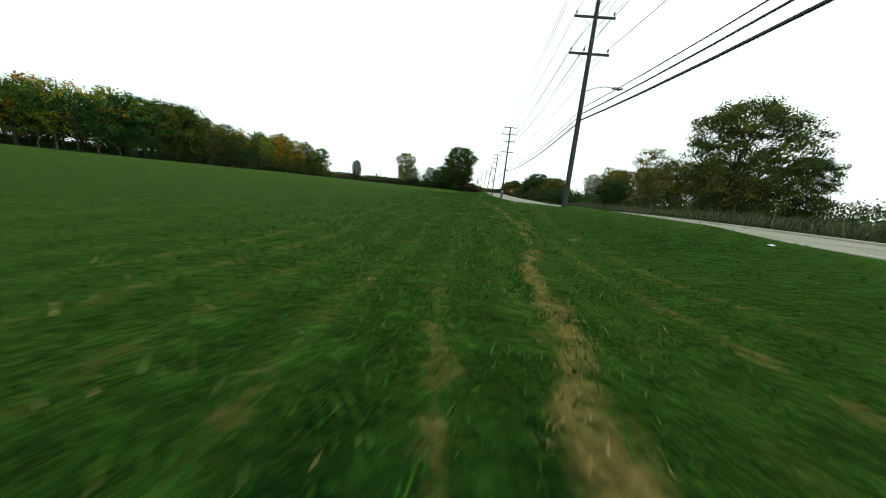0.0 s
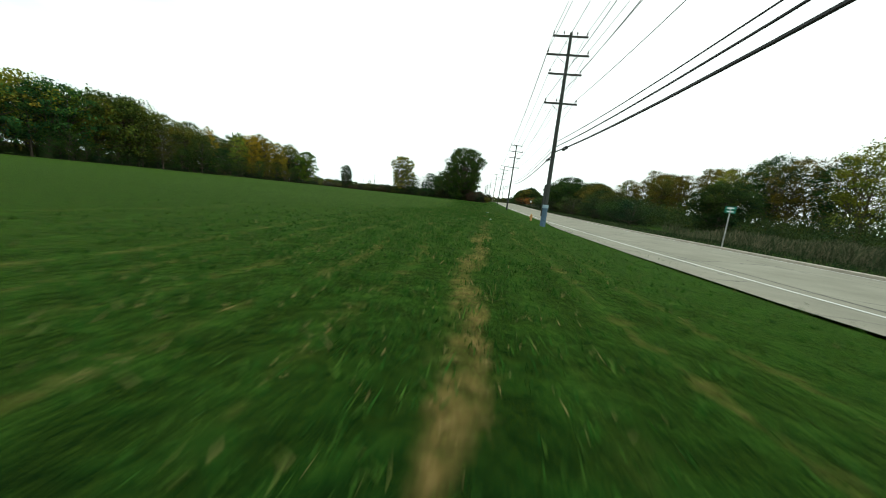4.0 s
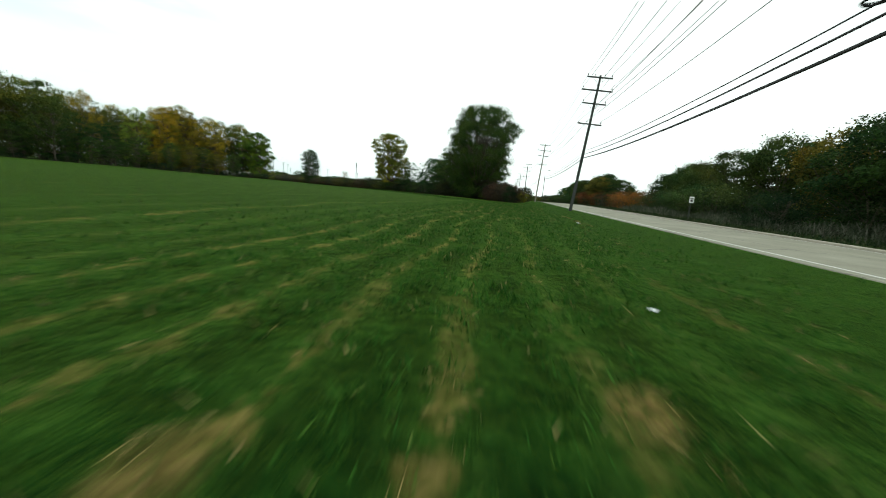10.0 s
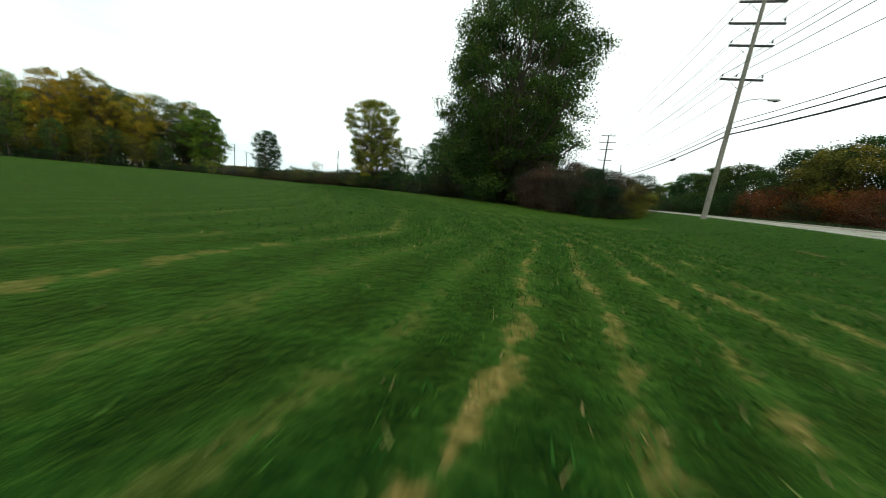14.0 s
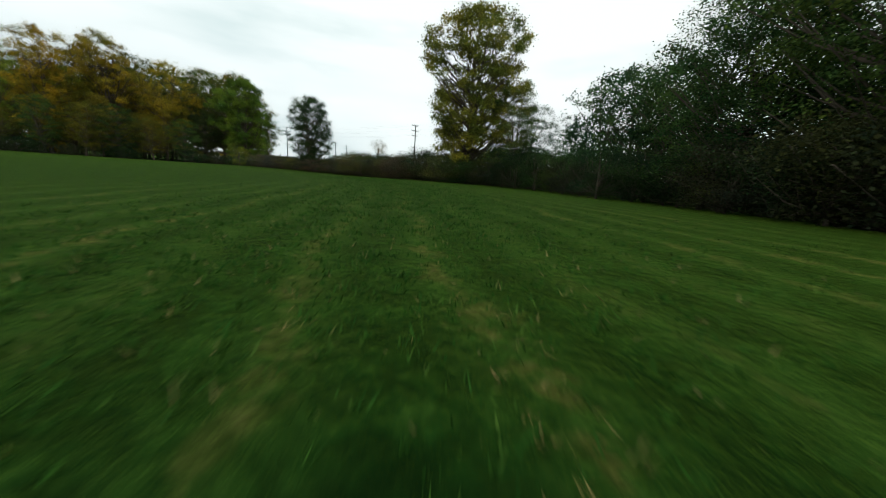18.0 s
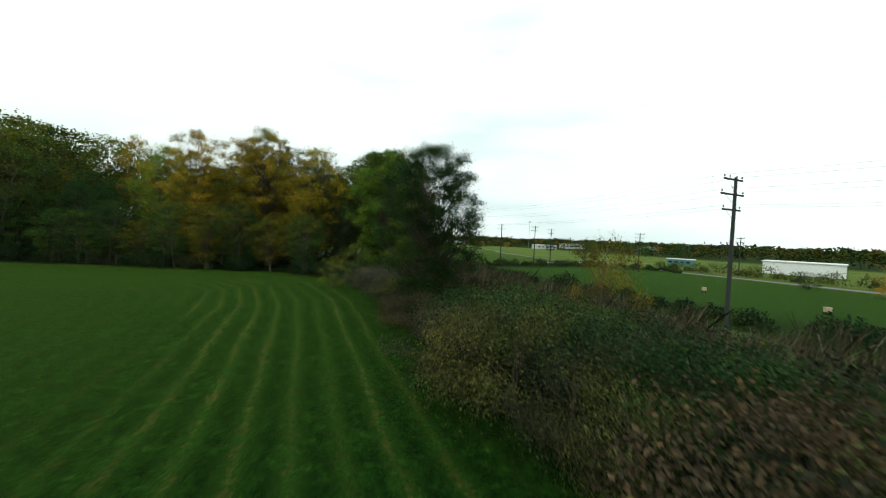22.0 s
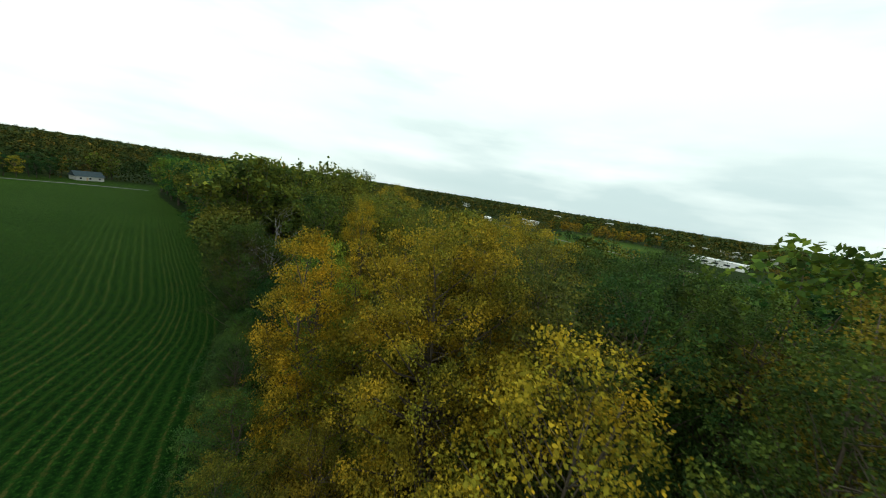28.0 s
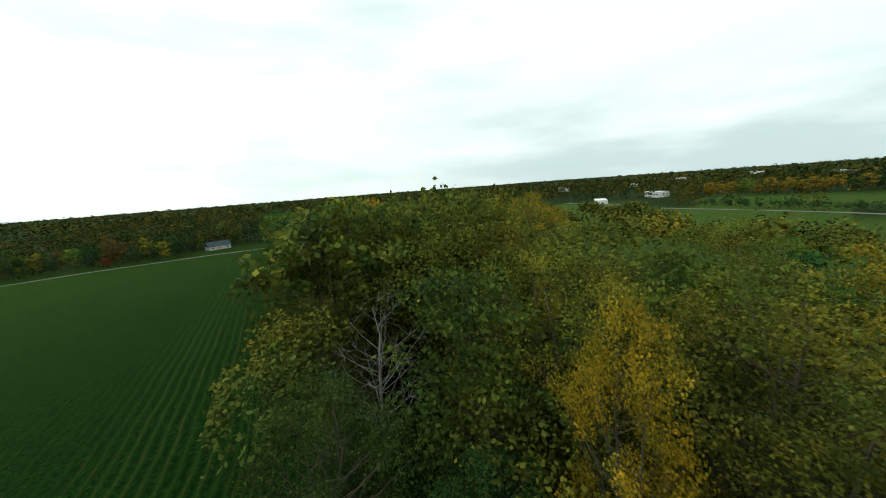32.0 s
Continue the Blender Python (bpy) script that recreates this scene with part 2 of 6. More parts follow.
def leaf_material(name, rough=0.65):
    """Leaves: the tree's own colour, blotched as autumn turns parts of a crown, each leaf a little different; light shines through."""
    m = bpy.data.materials.new(name)
    m.use_nodes = True
    n, l = m.node_tree.nodes, m.node_tree.links
    b = n["Principled BSDF"]
    out = n["Material Output"]
    b.inputs["Roughness"].default_value = rough
    b.inputs["Specular IOR Level"].default_value = 0.07
    info = n.new("ShaderNodeObjectInfo")
    geo = n.new("ShaderNodeNewGeometry")
    big = noise_node(n, l, 0.30, 3.0, geo.outputs["Position"])
    turn = ramp_node(n, l, big.outputs["Fac"], [(0.36, (0.0, 0.0, 0.0)), (0.64, (1.0, 1.0, 1.0))])
    cool = mix_node(n, l, 1.0, info.outputs["Color"], (0.66, 0.86, 0.95), 'MULTIPLY')
    warm = mix_node(n, l, 1.0, info.outputs["Color"], (1.42, 1.26, 0.85), 'MULTIPLY')
    c1 = mix_node(n, l, turn.outputs["Color"], cool, warm)
    v = ramp_node(n, l, geo.outputs["Random Per Island"], [(0.0, (0.62, 0.66, 0.62)), (0.5, (1.0, 1.0, 1.0)), (1.0, (1.50, 1.42, 1.20))])
    spray = n.new("ShaderNodeAttribute")
    spray.attribute_name = "spray"
    tone = math_node(n, l, 'ADD', math_node(n, l, 'MULTIPLY', spray.outputs["Fac"], 1.0), 1.0)
    c1b = n.new("ShaderNodeVectorMath")
    c1b.operation = 'SCALE'
    l.new(c1, c1b.inputs[0])
    l.new(tone, c1b.inputs["Scale"])
    c2 = mix_node(n, l, 1.0, c1b.outputs["Vector"], v.outputs["Color"], 'MULTIPLY')
    l.new(c2, b.inputs["Base Color"])
    tr = n.new("ShaderNodeBsdfTranslucent")
    l.new(c2, tr.inputs["Color"])
    mx = n.new("ShaderNodeMixShader")
    mx.inputs["Fac"].default_value = 0.36
    l.new(b.outputs["BSDF"], mx.inputs[1])
    l.new(tr.outputs["BSDF"], mx.inputs[2])
    l.new(mx.outputs["Shader"], out.inputs["Surface"])
    return m


def far_leaf_material(name="far_foliage", hues=None):
    """Far woods: green to autumn gold from tree to tree."""
    m, n, l, b = node_material(name, 0.9, 0.03)
    geo = n.new("ShaderNodeNewGeometry")
    big = noise_node(n, l, 0.045, 3.0, geo.outputs["Position"], 0.7)
    hue = ramp_node(n, l, big.outputs["Fac"], hues or [(0.30, (0.014, 0.034, 0.012)), (0.46, (0.032, 0.050, 0.014)), (0.56, (0.070, 0.072, 0.015)), (0.70, (0.19, 0.115, 0.016))])
    v = ramp_node(n, l, geo.outputs["Random Per Island"], [(0.0, (0.5, 0.55, 0.5)), (1.0, (1.35, 1.3, 1.2))])
    c = mix_node(n, l, 1.0, hue.outputs["Color"], v.outputs["Color"], 'MULTIPLY')
    l.new(c, b.inputs["Base Color"])
    return m


def blade_material():
    m, n, l, b = node_material("grass_blades", 0.75, 0.05)
    geo = n.new("ShaderNodeNewGeometry")
    patch = noise_node(n, l, 1.3, 3.0, geo.outputs["Position"])
    g = ramp_node(n, l, geo.outputs["Random Per Island"], [(0.0, (0.015, 0.058, 0.008)), (0.55, (0.030, 0.090, 0.012)), (0.93, (0.064, 0.124, 0.020)), (1.0, (0.26, 0.20, 0.09))])
    dark = mix_node(n, l, 1.0, g.outputs["Color"], ramp_node(n, l, patch.outputs["Fac"], [(0.3, (0.70, 0.78, 0.72)), (0.7, (1.25, 1.2, 1.1))]).outputs["Color"], 'MULTIPLY')
    l.new(dark, b.inputs["Base Color"])
    return m


def road_material():
    m, n, l, b = node_material("worn_concrete_road", 0.85, 0.25)
    tc = n.new("ShaderNodeTexCoord")
    pos = tc.outputs["Object"]
    fine = noise_node(n, l, 22.0, 6.0, pos)
    stain = noise_node(n, l, 0.5, 5.0, pos, 0.6)
    base = ramp_node(n, l, math_node(n, l, 'ADD', math_node(n, l, 'MULTIPLY', fine.outputs["Fac"], 0.4), math_node(n, l, 'MULTIPLY', stain.outputs["Fac"], 0.6)),
                     [(0.3, (0.165, 0.158, 0.118)), (0.7, (0.30, 0.288, 0.225))])
    warp = noise_node(n, l, 0.8, 3.0, pos)
    add = n.new("ShaderNodeVectorMath")
    add.operation = 'ADD'
    l.new(pos, add.inputs[0])
    l.new(warp.outputs["Color"], add.inputs[1])
    vor = n.new("ShaderNodeTexVoronoi")
    vor.feature = 'DISTANCE_TO_EDGE'
    vor.inputs["Scale"].default_value = 0.16
    l.new(add.outputs["Vector"], vor.inputs["Vector"])
    crack = ramp_node(n, l, vor.outputs["Distance"], [(0.0, (1, 1, 1)), (0.007, (0, 0, 0))])
    c = mix_node(n, l, math_node(n, l, 'MULTIPLY', crack.outputs["Color"], 0.8), base.outputs["Color"], (0.05, 0.05, 0.045))
    l.new(c, b.inputs["Base Color"])
    bump_node(n, l, b, fine.outputs["Fac"], 0.25, 0.005)
    return m


M_GROUND = grass_ground()
M_LEAF = leaf_material("leaves")
M_FAR = far_leaf_material()
M_INNER = far_leaf_material("canopy_foliage", [(0.30, (0.026, 0.055, 0.016)), (0.44, (0.068, 0.088, 0.018)), (0.56, (0.130, 0.125, 0.020)), (0.70, (0.25, 0.175, 0.020))])
M_BLADE = blade_material()
M_ROAD = road_material()
M_BARK = plain("bark", (0.085, 0.070, 0.052), 0.95, 0.1, grain=5.0, bump=0.6)
M_PALEBARK = plain("bare_grey_wood", (0.30, 0.29, 0.265), 0.9, 0.1, grain=7.0)
M_POLE = plain("weathered_pole_wood", (0.047, 0.052, 0.047), 0.95, 0.1, grain=9.0, bump=0.5)
M_PALEPOLE = plain("pale_grey_pole_wood", (0.20, 0.19, 0.155), 0.95, 0.1, grain=9.0, bump=0.5)
M_ARM = plain("dark_crossarm_wood", (0.055, 0.055, 0.05), 0.9, 0.15, grain=12.0)
M_INS = plain("dark_glazed_insulator", (0.05, 0.045, 0.04), 0.25, 0.5, grain=20.0, bump=0.0)
M_CABLE = plain("black_cable", (0.015, 0.015, 0.016), 0.6, 0.3, grain=20.0, bump=0.0)
M_WIRE = plain("dull_aluminium_wire", (0.16, 0.16, 0.16), 0.5, 0.4, grain=20.0, bump=0.0)
M_STEEL = plain("galvanised_steel", (0.45, 0.46, 0.46), 0.45, 0.5, metal=0.8, grain=14.0)
M_GUARD = plain("blue_grey_pole_wrap", (0.06, 0.11, 0.16), 0.6, 0.3, grain=6.0)
M_BAND = plain("pale_blue_band", (0.25, 0.36, 0.42), 0.5, 0.4, grain=6.0)
M_LINE = plain("worn_white_road_paint", (0.60, 0.60, 0.56), 0.7, 0.3, grain=5.0, vary=0.2)
M_KERB = plain("pale_kerb_concrete", (0.36, 0.33, 0.27), 0.9, 0.2, grain=8.0)
M_HYD = plain("faded_yellow_hydrant_paint", (0.40, 0.22, 0.075), 0.6, 0.35, grain=10.0, vary=0.25)
M_GRAVEL = plain("pale_gravel", (0.17, 0.168, 0.148), 0.95, 0.1, grain=14.0, bump=0.5)
M_STRAW = plain("cut_straw_strip", (0.062, 0.074, 0.022), 0.95, 0.1, grain=5.0, bump=0.6)
M_SIGN = plain("green_sign_sheet", (0.01, 0.16, 0.11), 0.5, 0.4, grain=4.0, vary=0.15)
M_WHITE = plain("white_painted_sheet", (0.75, 0.76, 0.74), 0.6, 0.3, grain=2.0, vary=0.12)
M_TEAL = plain("teal_painted_sheet", (0.075, 0.19, 0.19), 0.6, 0.3, grain=2.0, vary=0.2)
M_ROOF = plain("blue_grey_shingles", (0.045, 0.066, 0.076), 0.9, 0.15, grain=3.0)
M_SIDING = plain("pale_siding", (0.50, 0.50, 0.46), 0.8, 0.2, grain=3.0, vary=0.15)
M_GLASS = plain("dark_window_glass", (0.02, 0.025, 0.03), 0.08, 0.5, grain=3.0, bump=0.0)
M_TAN = plain("tan_painted_box", (0.50, 0.38, 0.24), 0.7, 0.25, grain=8.0)
M_PAPER = plain("crumpled_white_litter", (0.75, 0.77, 0.78), 0.6, 0.3, grain=8.0, vary=0.15)
M_BLUE = plain("blue_plastic_litter", (0.04, 0.28, 0.55), 0.4, 0.4, grain=8.0, vary=0.2)

# ---- lie of the land ----
MID_Y = (-200, -40, -18, -8, -1, 6, 12, 18, 44, 58, 74, 85, 95, 119, 135, 165, 185, 210, 260)
MID_Z = (-0.2, -0.3, -0.42, -0.60, -0.50, -0.25, -0.06, 0.06, 0.0, -0.30, -0.62, -0.52, -0.38, 0.0, 0.0, -0.12, 0.0, 0.10, 0.0)
ROAD_Y = (-200, -10, 6, 14, 22, 30, 60, 100, 140, 188, 230, 400, 900)
ROAD_Z = (0.25, 0.22, 0.20, 0.15, 0.02, -0.20, -0.40, -0.22, 0.28, 0.98, 1.0, 0.8, 0.5)


def smooth_table(ys, zs):
    grid = np.arange(ys[0], ys[-1] + 1.0)
    v = np.interp(grid, ys, zs)
    for _ in range(3):
        v = np.convolve(np.pad(v, 4, mode="edge"), np.ones(9) / 9, mode="valid")
    return lambda y: np.interp(y, grid, v)


mid_height = smooth_table(MID_Y, MID_Z)
road_height = smooth_table(ROAD_Y, ROAD_Z)


def smooth01(a, b, x):
    t = np.clip((x - a) / (b - a), 0, 1)
    return t * t * (3 - 2 * t)


def land(x, y):
    """Height of the ground."""
    x, y = np.asarray(x, float), np.asarray(y, float)
    w_road = smooth01(1.0, 6.6, x)
    w_left = smooth01(-10, -75, x)
    far = smooth01(80, 400, np.abs(y - 100) - 160)
    z = mid_height(y) * (1 - w_left) + w_left * -0.15
    z = z * (1 - w_road) + road_height(y) * w_road
    z = z + 0.38 * np.exp(-((x - 4.9) / 1.3) ** 2) * smooth01(-10.5, -6.5, y) * smooth01(10, 5, y)
    return z * (1 - 0.6 * far) + 0.10 * np.sin(x * 0.11 + 1.3) * np.sin(y * 0.083) * (1 - w_road) * smooth01(-6, -25, x)


FIELD_EDGE = [(3.0, -260), (3.0, 172), (1.0, 183), (-3.6, 195), (-8.6, 206), (-17, 218), (-28, 231), (-40, 243), (-52, 248), (-80, 248), (-103, 248),
              (-116, 246), (-126, 240), (-131, 234), (-136, 218), (-143, 204), (-150, 190), (-155, 175), (-159, 160), (-165, 133), (-175, 90), (-182, 60),
              (-190, 0), (-192, -40), (-100, -46), (3, -60)]


def inside(poly, x, y):
    x, y = np.asarray(x, float), np.asarray(y, float)
    r = np.zeros(x.shape, bool)
    for (x0, y0), (x1, y1) in zip(poly, poly[1:] + poly[:1]):
        if y0 != y1:
            r ^= ((y0 > y) != (y1 > y)) & (x < (x1 - x0) * (y - y0) / (y1 - y0) + x0)
    return r


def edge_distance(poly, x, y, closed=True):
    x, y = np.asarray(x, float), np.asarray(y, float)
    best = np.full(x.shape, 1e9)
    for (x0, y0), (x1, y1) in zip(poly, poly[1:] + (poly[:1] if closed else [])):
        dx, dy = x1 - x0, y1 - y0
        k = max(dx * dx + dy * dy, 1e-9)
        t = np.clip(((x - x0) * dx + (y - y0) * dy) / k, 0, 1)
        best = np.minimum(best, np.hypot(x - x0 - t * dx, y - y0 - t * dy))
    return best


FIELD = [(3.0, -60), *FIELD_EDGE[1:-2], (-100, -46)]
WOODS = [(-131, 238), (-121, 252), (-122, 264), (-150, 266), (-172, 268), (-196, 252), (-225, 242), (-242, 228), (-245, 205), (-270, 172), (-290, 130), (-300, 60), (-300, -60),
         (-205, -60), (-193, -10), (-185, 55), (-178, 88), (-168, 131), (-161, 160), (-153, 182), (-143, 202), (-140, 218)]
NORTH_FIELD = [(-138, 286), (-110, 286), (-60, 286), (20, 286), (20, 338), (-130, 338), (-143, 325)]
MEADOW = [(-150, 267), (-172, 269), (-196, 253), (-226, 243), (-243, 229), (-246, 205), (-271, 172), (-291, 130), (-301, 60), (-305, -20), (-530, -20), (-514, 61), (-480, 114), (-470, 166),
          (-457, 214), (-437, 249), (-434, 271), (-440, 330), (-420, 400), (-350, 470), (-60, 460), (20, 350), (-130, 345), (-158, 330)]
DRY_MEADOW = [(-158, 330), (-165, 335), (-190, 339), (-237, 352), (-291, 372), (-340, 390), (-420, 400), (-350, 470), (-60, 460), (20, 350), (-130, 345)]
FAR_FIELD = [(-505, 130), (-590, 112), (-620, 150), (-665, 236), (-470, 240)]


def mesh_object(name, verts, faces, material=None, parent=None, smooth=False):
    me = bpy.data.meshes.new(name)
    me.from_pydata(verts, [], faces)
    if smooth:
        me.shade_smooth()
    ob = new(name, me)
    if material:
        me.materials.append(material)
    if parent:
        ob.parent = parent
    return ob


def array_mesh(name, verts, faces):
    """A mesh from arrays of corners (n, 3) and of faces (m, k)."""
    me = bpy.data.meshes.new(name)
    k = faces.shape[1]
    me.vertices.add(len(verts))
    me.vertices.foreach_set("co", np.ascontiguousarray(verts, np.float32).ravel())
    me.loops.add(faces.size)
    me.loops.foreach_set("vertex_index", np.ascontiguousarray(faces, np.int32).ravel())
    me.polygons.add(len(faces))
    me.polygons.foreach_set("loop_start", np.arange(0, faces.size, k, dtype=np.int32))
    me.update(calc_edges=True)
    return me


def part(name, bm, material, parent, label=""):
    me = bpy.data.meshes.new(name)
    bm.to_mesh(me)
    bm.free()
    me.materials.append(material)
    ob = new(name, me)
    ob.parent = parent
    if label:
        ob["label"] = label
    return ob


def spread(a, b, start, step, grow):
    out, s, x = [], step, start
    while x < b:
        x += s
        s *= grow
        out.append(min(x, b))
    return out


def swath_phase(x, y, d):
    """Counts the swath lines from the field's edge inwards; d is the distance from the edge."""
    corner = smooth01(165, 205, y)
    wob = 0.20 * np.sin(y * 0.31 + x * 0.12) + 0.13 * np.sin(y * 0.83 - x * 0.41 + 1.7) + 0.16 * np.sin(y * 0.11 + 0.6)
    wob = wob * (1 - 0.7 * smooth01(-30, -75, x))
    return np.where(d < 9, d / 0.92, 9 / 0.92 + (d - 9) / 1.7) * (1 - corner) + d / 1.62 * corner + wob


DRY = [(-3.2, 123.0, 1.2), (-2.6, 125.6, 0.9), (0.0, 138.7, 0.9), (-0.2, 121.8, 0.6), (1.5, 80.3, 1.1), (1.3, 94.0, 0.8), (0.3, 92.3, 0.5), (0.2, 106.5, 0.5), (2.0, 54.5, 0.6), (-4.6, 138.5, 1.1), (-1.9, 105.4, 0.4),
       (1.0, 79.5, 0.8), (1.4, 54.7, 0.5), (0.3, 53.0, 0.55), (0.45, 52.0, 0.5), (0.4, 51.0, 0.4), (0.5, 54.4, 0.4), (-1.3, 136.5, 0.5), (2.6, 1.6, 0.4), (3.0, 4.0, 0.4)]
dry_rng = random.Random(77)
DRY = [(a, b, q * 0.62) for a, b, q in DRY] + [(float(np.interp(-19 + 0.7 * k, (-19, -14.5, -11, -6, -1, 5, 10, 13, 28, 44), (-0.3, -0.1, 0.15, 0.95, 1.1, 0.87, 0.3, 0.12, -0.1, 0.45))) + 0.10 * math.sin(k * 0.9), -19 + 0.7 * k, 0.23 + 0.09 * math.sin(k * 2.3)) for k in range(90)]
DRY += [(dry_rng.gauss(-0.6, 2.2), dry_rng.uniform(-17, 178), dry_rng.uniform(0.15, 0.36)) for _ in range(76)]


def dry_amount(x, y):
    """Where the mown grass lies thin and dry: patches drawn out along the mowing."""
    v = np.zeros(np.shape(x))
    for a, b, q in DRY:
        v = np.maximum(v, np.exp(-((x - a) / q) ** 2 - ((y - b) / (q * 1.9)) ** 2))
    return v


gx = sorted({*np.arange(-200, 20.1, 1.5).tolist(), *np.arange(-11, 4.01, 0.375).tolist(), *np.arange(-3.9, 3.2, 0.18).tolist(), *np.arange(6.2, 7.5, 0.2).tolist(), *spread(0, 4500, 20, 3, 1.22), *[-200 - (v - 20) for v in spread(0, 4500, 20, 3, 1.22)]})
gy = sorted({*np.arange(-62, 264.1, 1.5).tolist(), *np.arange(-19, 184.1, 0.5).tolist(), *spread(0, 4500, 264, 3, 1.18), *[-62 - (v - 264) for v in spread(0, 4500, 264, 3, 1.18)]})
GX, GY = np.meshgrid(gx, gy)
GZ = land(GX, GY)
under_road = (GX > 6.99) & (GX < 16.2) | (GX > 6.1) & (GX < 7.1) & (GY > 25) & (GY < 52)
GZ = np.where(under_road, GZ - 0.10, GZ)
gverts = np.stack([GX.ravel(), GY.ravel(), GZ.ravel()], 1)
ii = np.arange(len(gx) * len(gy)).reshape(len(gy), len(gx))
gfaces = np.stack([ii[:-1, :-1].ravel(), ii[:-1, 1:].ravel(), ii[1:, 1:].ravel(), ii[1:, :-1].ravel()], 1)
g_me = array_mesh("ground", gverts, gfaces)
g_me.shade_smooth()
fx, fy = gverts[:, 0], gverts[:, 1]
f_in = inside(FIELD, fx, fy)
f_d = edge_distance(FIELD, fx, fy) * np.where(f_in, 1, -1)
f_corner = smooth01(165, 205, fy)
swath = swath_phase(fx, fy, f_d)
f_reach = np.interp(fx, (-125, -112, -95, -66, -50), (30, 22, 14, 12, 38))
f_wide = np.maximum(f_corner, smooth01(-90, -120, fx))
mown = smooth01(-1.5, 0.2, f_d) * (0.12 + (1 - f_wide) * (0.20 * (1 - smooth01(22, 40, f_d)) + 0.67 * (1 - smooth01(8, 15, f_d))) + f_wide * np.interp(fx, (-112, -95, -72, -50), (0.36, 0.42, 0.46, 0.62)) * smooth01(-1, 1.5, f_d) * (1 - smooth01(0.7, 1.0, f_d / f_reach)))
mown = mown * np.interp(fy, (-20, 25, 60, 100, 130), (0.38, 0.34, 0.5, 0.8, 1.0))
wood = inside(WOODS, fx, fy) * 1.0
north = inside(NORTH_FIELD, fx, fy) * 1.0
grassy = np.maximum(inside(MEADOW, fx, fy), inside(FAR_FIELD, fx, fy)) * (1.0 - north)
meadow = grassy * np.where(inside(DRY_MEADOW, fx, fy), 1.0, 0.28)
lush = np.maximum(np.maximum(north, grassy * 0.8), smooth01(0.0, 2.4, fx - np.interp(fy, (60, 105, 128, 165), (1.7, 0.5, -1.3, -1.3))) * smooth01(17.5, 16.5, fx) * (fy < 260))
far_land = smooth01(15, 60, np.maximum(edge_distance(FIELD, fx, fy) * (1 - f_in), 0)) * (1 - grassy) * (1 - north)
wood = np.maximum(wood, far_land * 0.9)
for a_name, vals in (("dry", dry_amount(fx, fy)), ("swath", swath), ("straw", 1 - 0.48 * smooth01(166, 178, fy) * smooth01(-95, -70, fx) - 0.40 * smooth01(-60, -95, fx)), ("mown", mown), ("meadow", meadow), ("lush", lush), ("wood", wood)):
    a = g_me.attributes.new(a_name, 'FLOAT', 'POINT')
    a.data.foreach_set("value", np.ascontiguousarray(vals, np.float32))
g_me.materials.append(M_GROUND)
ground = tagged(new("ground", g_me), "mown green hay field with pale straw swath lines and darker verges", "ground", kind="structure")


def strip(name, line, width, material, lift=0.02, step=2.0, profile=None):
    """A ribbon along a line in the plan, lying on the land."""
    pts = []
    for (x0, y0), (x1, y1) in zip(line, line[1:]):
        k = max(1, int(math.hypot(x1 - x0, y1 - y0) / step))
        pts += [(x0 + (x1 - x0) * i / k, y0 + (y1 - y0) * i / k) for i in range(k)]
    pts.append(line[-1])
    verts, faces = [], []
    prof = profile or [(-width / 2, lift), (0, lift), (width / 2, lift)]
    for i, (x, y) in enumerate(pts):
        a, b = pts[max(i - 1, 0)], pts[min(i + 1, len(pts) - 1)]
        dx, dy = b[0] - a[0], b[1] - a[1]
        k = math.hypot(dx, dy)
        nx, ny = dy / k, -dx / k
        for o, z in prof:
            px, py = x + nx * o, y + ny * o
            verts.append((px, py, float(land(px, py)) + z))
    w = len(prof)
    for i in range(len(pts) - 1):
        for j in range(w - 1):
            faces.append((i * w + j, i * w + j + 1, (i + 1) * w + j + 1, (i + 1) * w + j))
    return mesh_object(name, verts, faces, material, smooth=False)


# ---- road ----
road_line = [(11.2, -180), (11.2, 260), (10.4, 420), (14, 640)]
road = strip("road", road_line, 8.4, M_ROAD, profile=[(-4.3, -0.10), (-4.2, 0.0), (-2, 0.03), (0, 0.05), (2, 0.03), (4.2, 0.0), (4.3, -0.1)])
tagged(road, "pale worn concrete country road with dark cracks", "road", kind="structure")
for off, w, txt in ((-3.75, 0.13, "worn white edge line painted on the road"), (3.85, 0.11, "faint worn white line along the far road edge")):
    ln = strip("edge_line", [(x + off, y) for x, y in road_line], w, M_LINE, lift=0.0, profile=[(-w / 2, 0.0135), (w / 2, 0.0135)])
    tagged(ln, txt, "road marking", kind="structure")
seam = strip("tar_seam", [(8.05 + 0.10 * math.sin(y * 0.21) + 0.05 * math.sin(y * 0.77), y) for y in np.arange(16, 92, 2.0)], 0.06, M_CABLE, profile=[(-0.03, 0.019), (0.03, 0.019)])
tagged(seam, "dark wavy tar seam along the road's edge", "tar seam", kind="structure")
SHOULDER_Y = (18, 21, 25, 30, 36, 42, 48, 53, 57, 60)
shoulder_left = [7.0, 6.5, 5.9, 5.6, 5.55, 5.6, 5.7, 6.1, 6.6, 7.0]
sv, sf = [], []
for k, (y, x) in enumerate(zip(SHOULDER_Y, shoulder_left)):
    sv += [(x, y, float(land(x, y)) + 0.03), (7.05, y, float(land(7.05, y)) + 0.015)]
    if k:
        sf.append((2 * k - 2, 2 * k - 1, 2 * k + 1, 2 * k))
tagged(mesh_object("road_shoulder", sv, sf, M_ROAD), "pale worn paved shoulder beside the road", "road shoulder", kind="structure")
